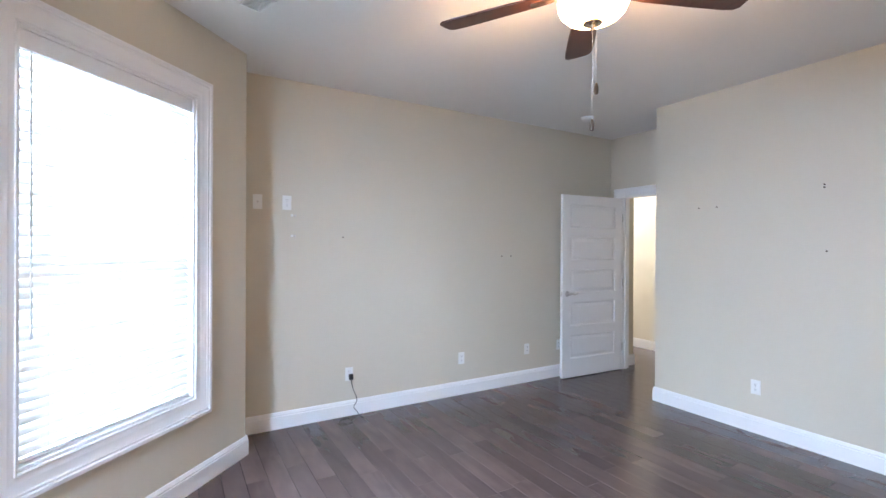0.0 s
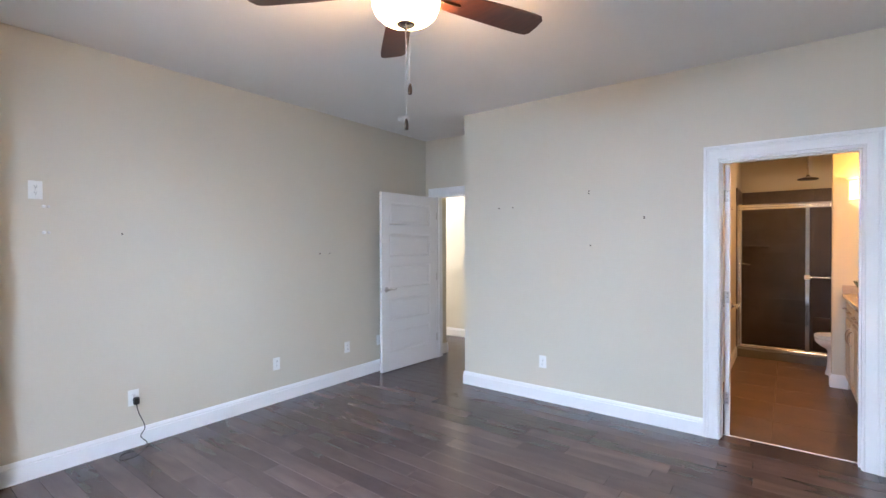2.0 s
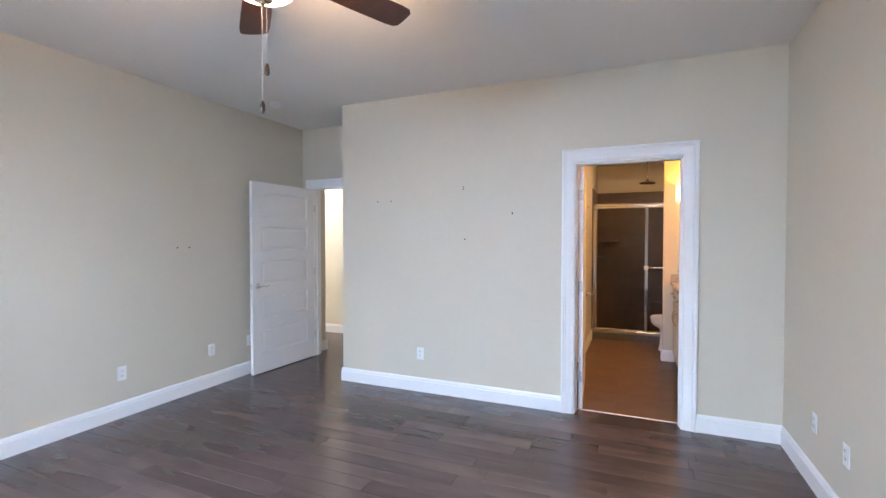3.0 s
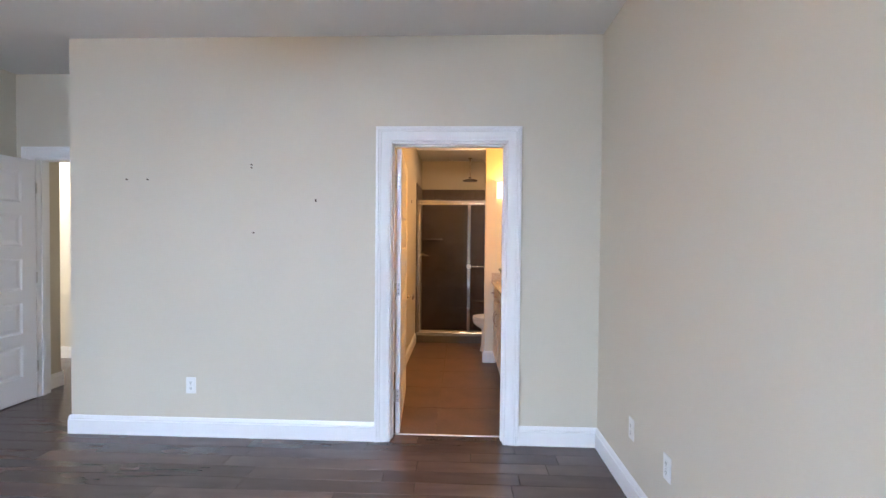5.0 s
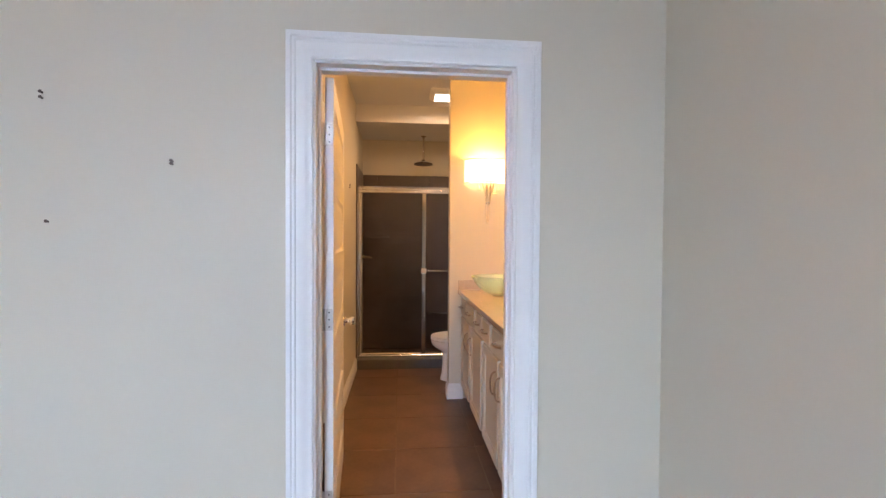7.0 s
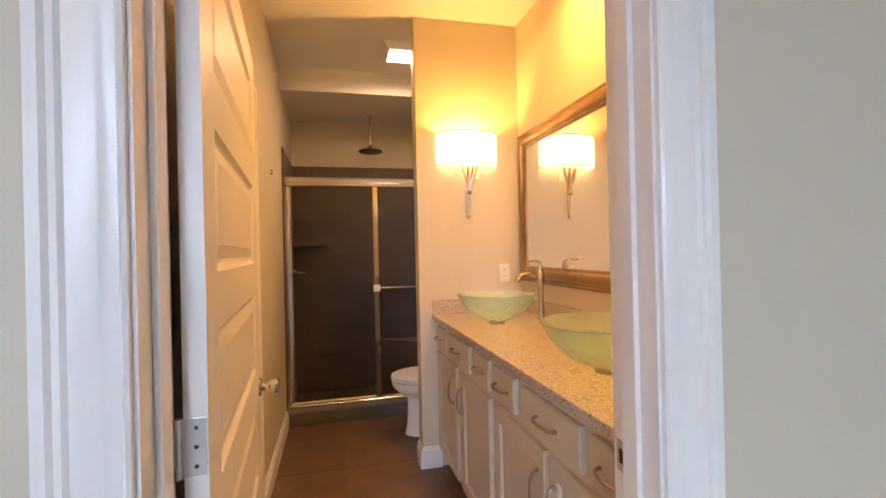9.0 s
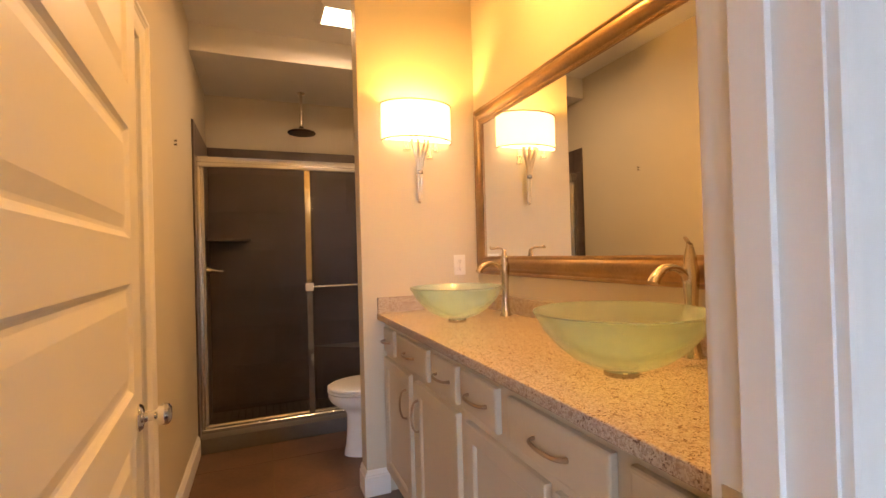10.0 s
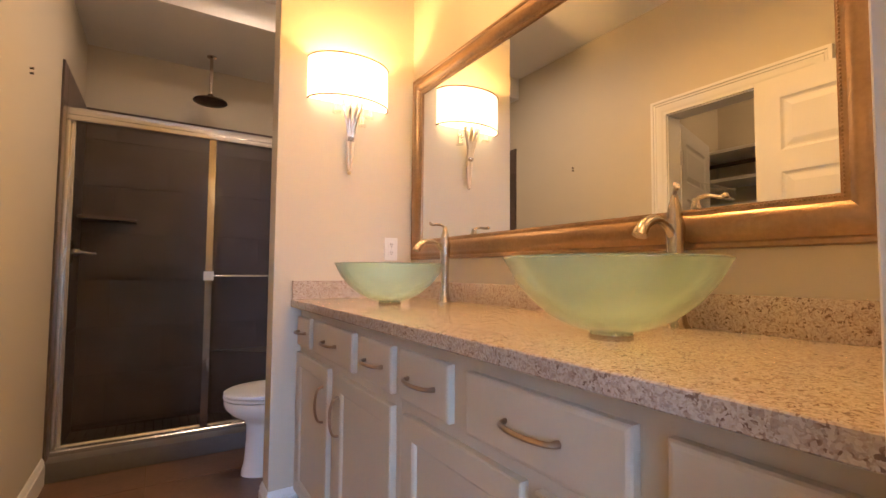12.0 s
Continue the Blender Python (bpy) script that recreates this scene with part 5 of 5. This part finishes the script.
def slab_mesh(store, name, lx, ly, depth, edge, mat):
    """A flat piece with its top at z = 0 and chamfered edges."""
    key = (name, round(lx, 2), round(ly, 3))
    if key not in store:
        bm = bmesh.new()
        rows = []
        for inset, z in ((0, -depth), (0, -edge), (edge, 0)):
            rows.append([bm.verts.new((x, y, z)) for x, y in ((-lx / 2 + inset, -ly / 2 + inset), (lx / 2 - inset, -ly / 2 + inset), (lx / 2 - inset, ly / 2 - inset), (-lx / 2 + inset, ly / 2 - inset))])
        for a, b in zip(rows, rows[1:]):
            for i in range(4):
                bm.faces.new((a[i], a[(i + 1) % 4], b[(i + 1) % 4], b[i]))
        bm.faces.new(rows[-1])
        data = bpy.data.meshes.new(name)
        bm.to_mesh(data)
        bm.free()
        data.materials.append(mat)
        store[key] = data
    return store[key]


def lay_row(x0, x1, y, parent, rng, width=PITCH):
    x = x0 - rng.uniform(0, 0.9)
    while x < x1 - 0.01:
        length = rng.choice((0.55, 0.8, 1.0, 1.2, 1.45))
        a, b = max(x, x0), min(x + length, x1)
        if x1 - b < 0.12:
            b = x1
        if b - a > 0.03:
            ob = new("plank", slab_mesh(plank_meshes, "plank", b - a - 0.0016, width - 0.0014, 0.008, 0.0013, PLANK))
            ob.location = ((a + b) / 2, y + width / 2, rng.uniform(-0.0004, 0.0002))
            ob.parent = parent
        x = b if b == x1 else x + length


rng = random.Random(4)
rows = int(math.ceil((0.112 - BAY_B.y) / PITCH))
for i in range(rows):
    y = 0.112 - (i + 1) * PITCH
    ym = y + PITCH
    if ym > BACK:
        lay_row(LEFT, RIGHT, y, floor, rng)
    else:
        k = max(0.0, (BACK - ym)) / math.tan(BAY_T)
        lay_row(BAY_A.x + k, BAY_D.x - k, y, floor, rng)
for i in range(4):
    lay_row(LEFT, ALC_X, 0.112 + i * PITCH, floor, rng)
for i in range(10):
    y = 0.112 + (4 + i) * PITCH
    lay_row(-4.6 if y > 0.99 else -3.15, -1.9, y, floor_hall, rng)

tile_meshes = {}
P = 0.525
for ix in range(-1, 3):
    for iy in range(-2, 6):
        x0, x1 = max(0.42 + ix * P, B_LEFT), min(0.42 + (ix + 1) * P, B_RIGHT)
        y0, y1 = max(0.65 + iy * P, 0.128), min(0.65 + (iy + 1) * P, 3.03)
        if x1 - x0 < 0.02 or y1 - y0 < 0.02:
            continue
        ob = new("floor_tile", slab_mesh(tile_meshes, "floor_tile", x1 - x0 - 0.006, y1 - y0 - 0.006, 0.006, 0.001, TILE))
        ob.location = ((x0 + x1) / 2, (y0 + y1) / 2, 0)
        ob.parent = floor_bath
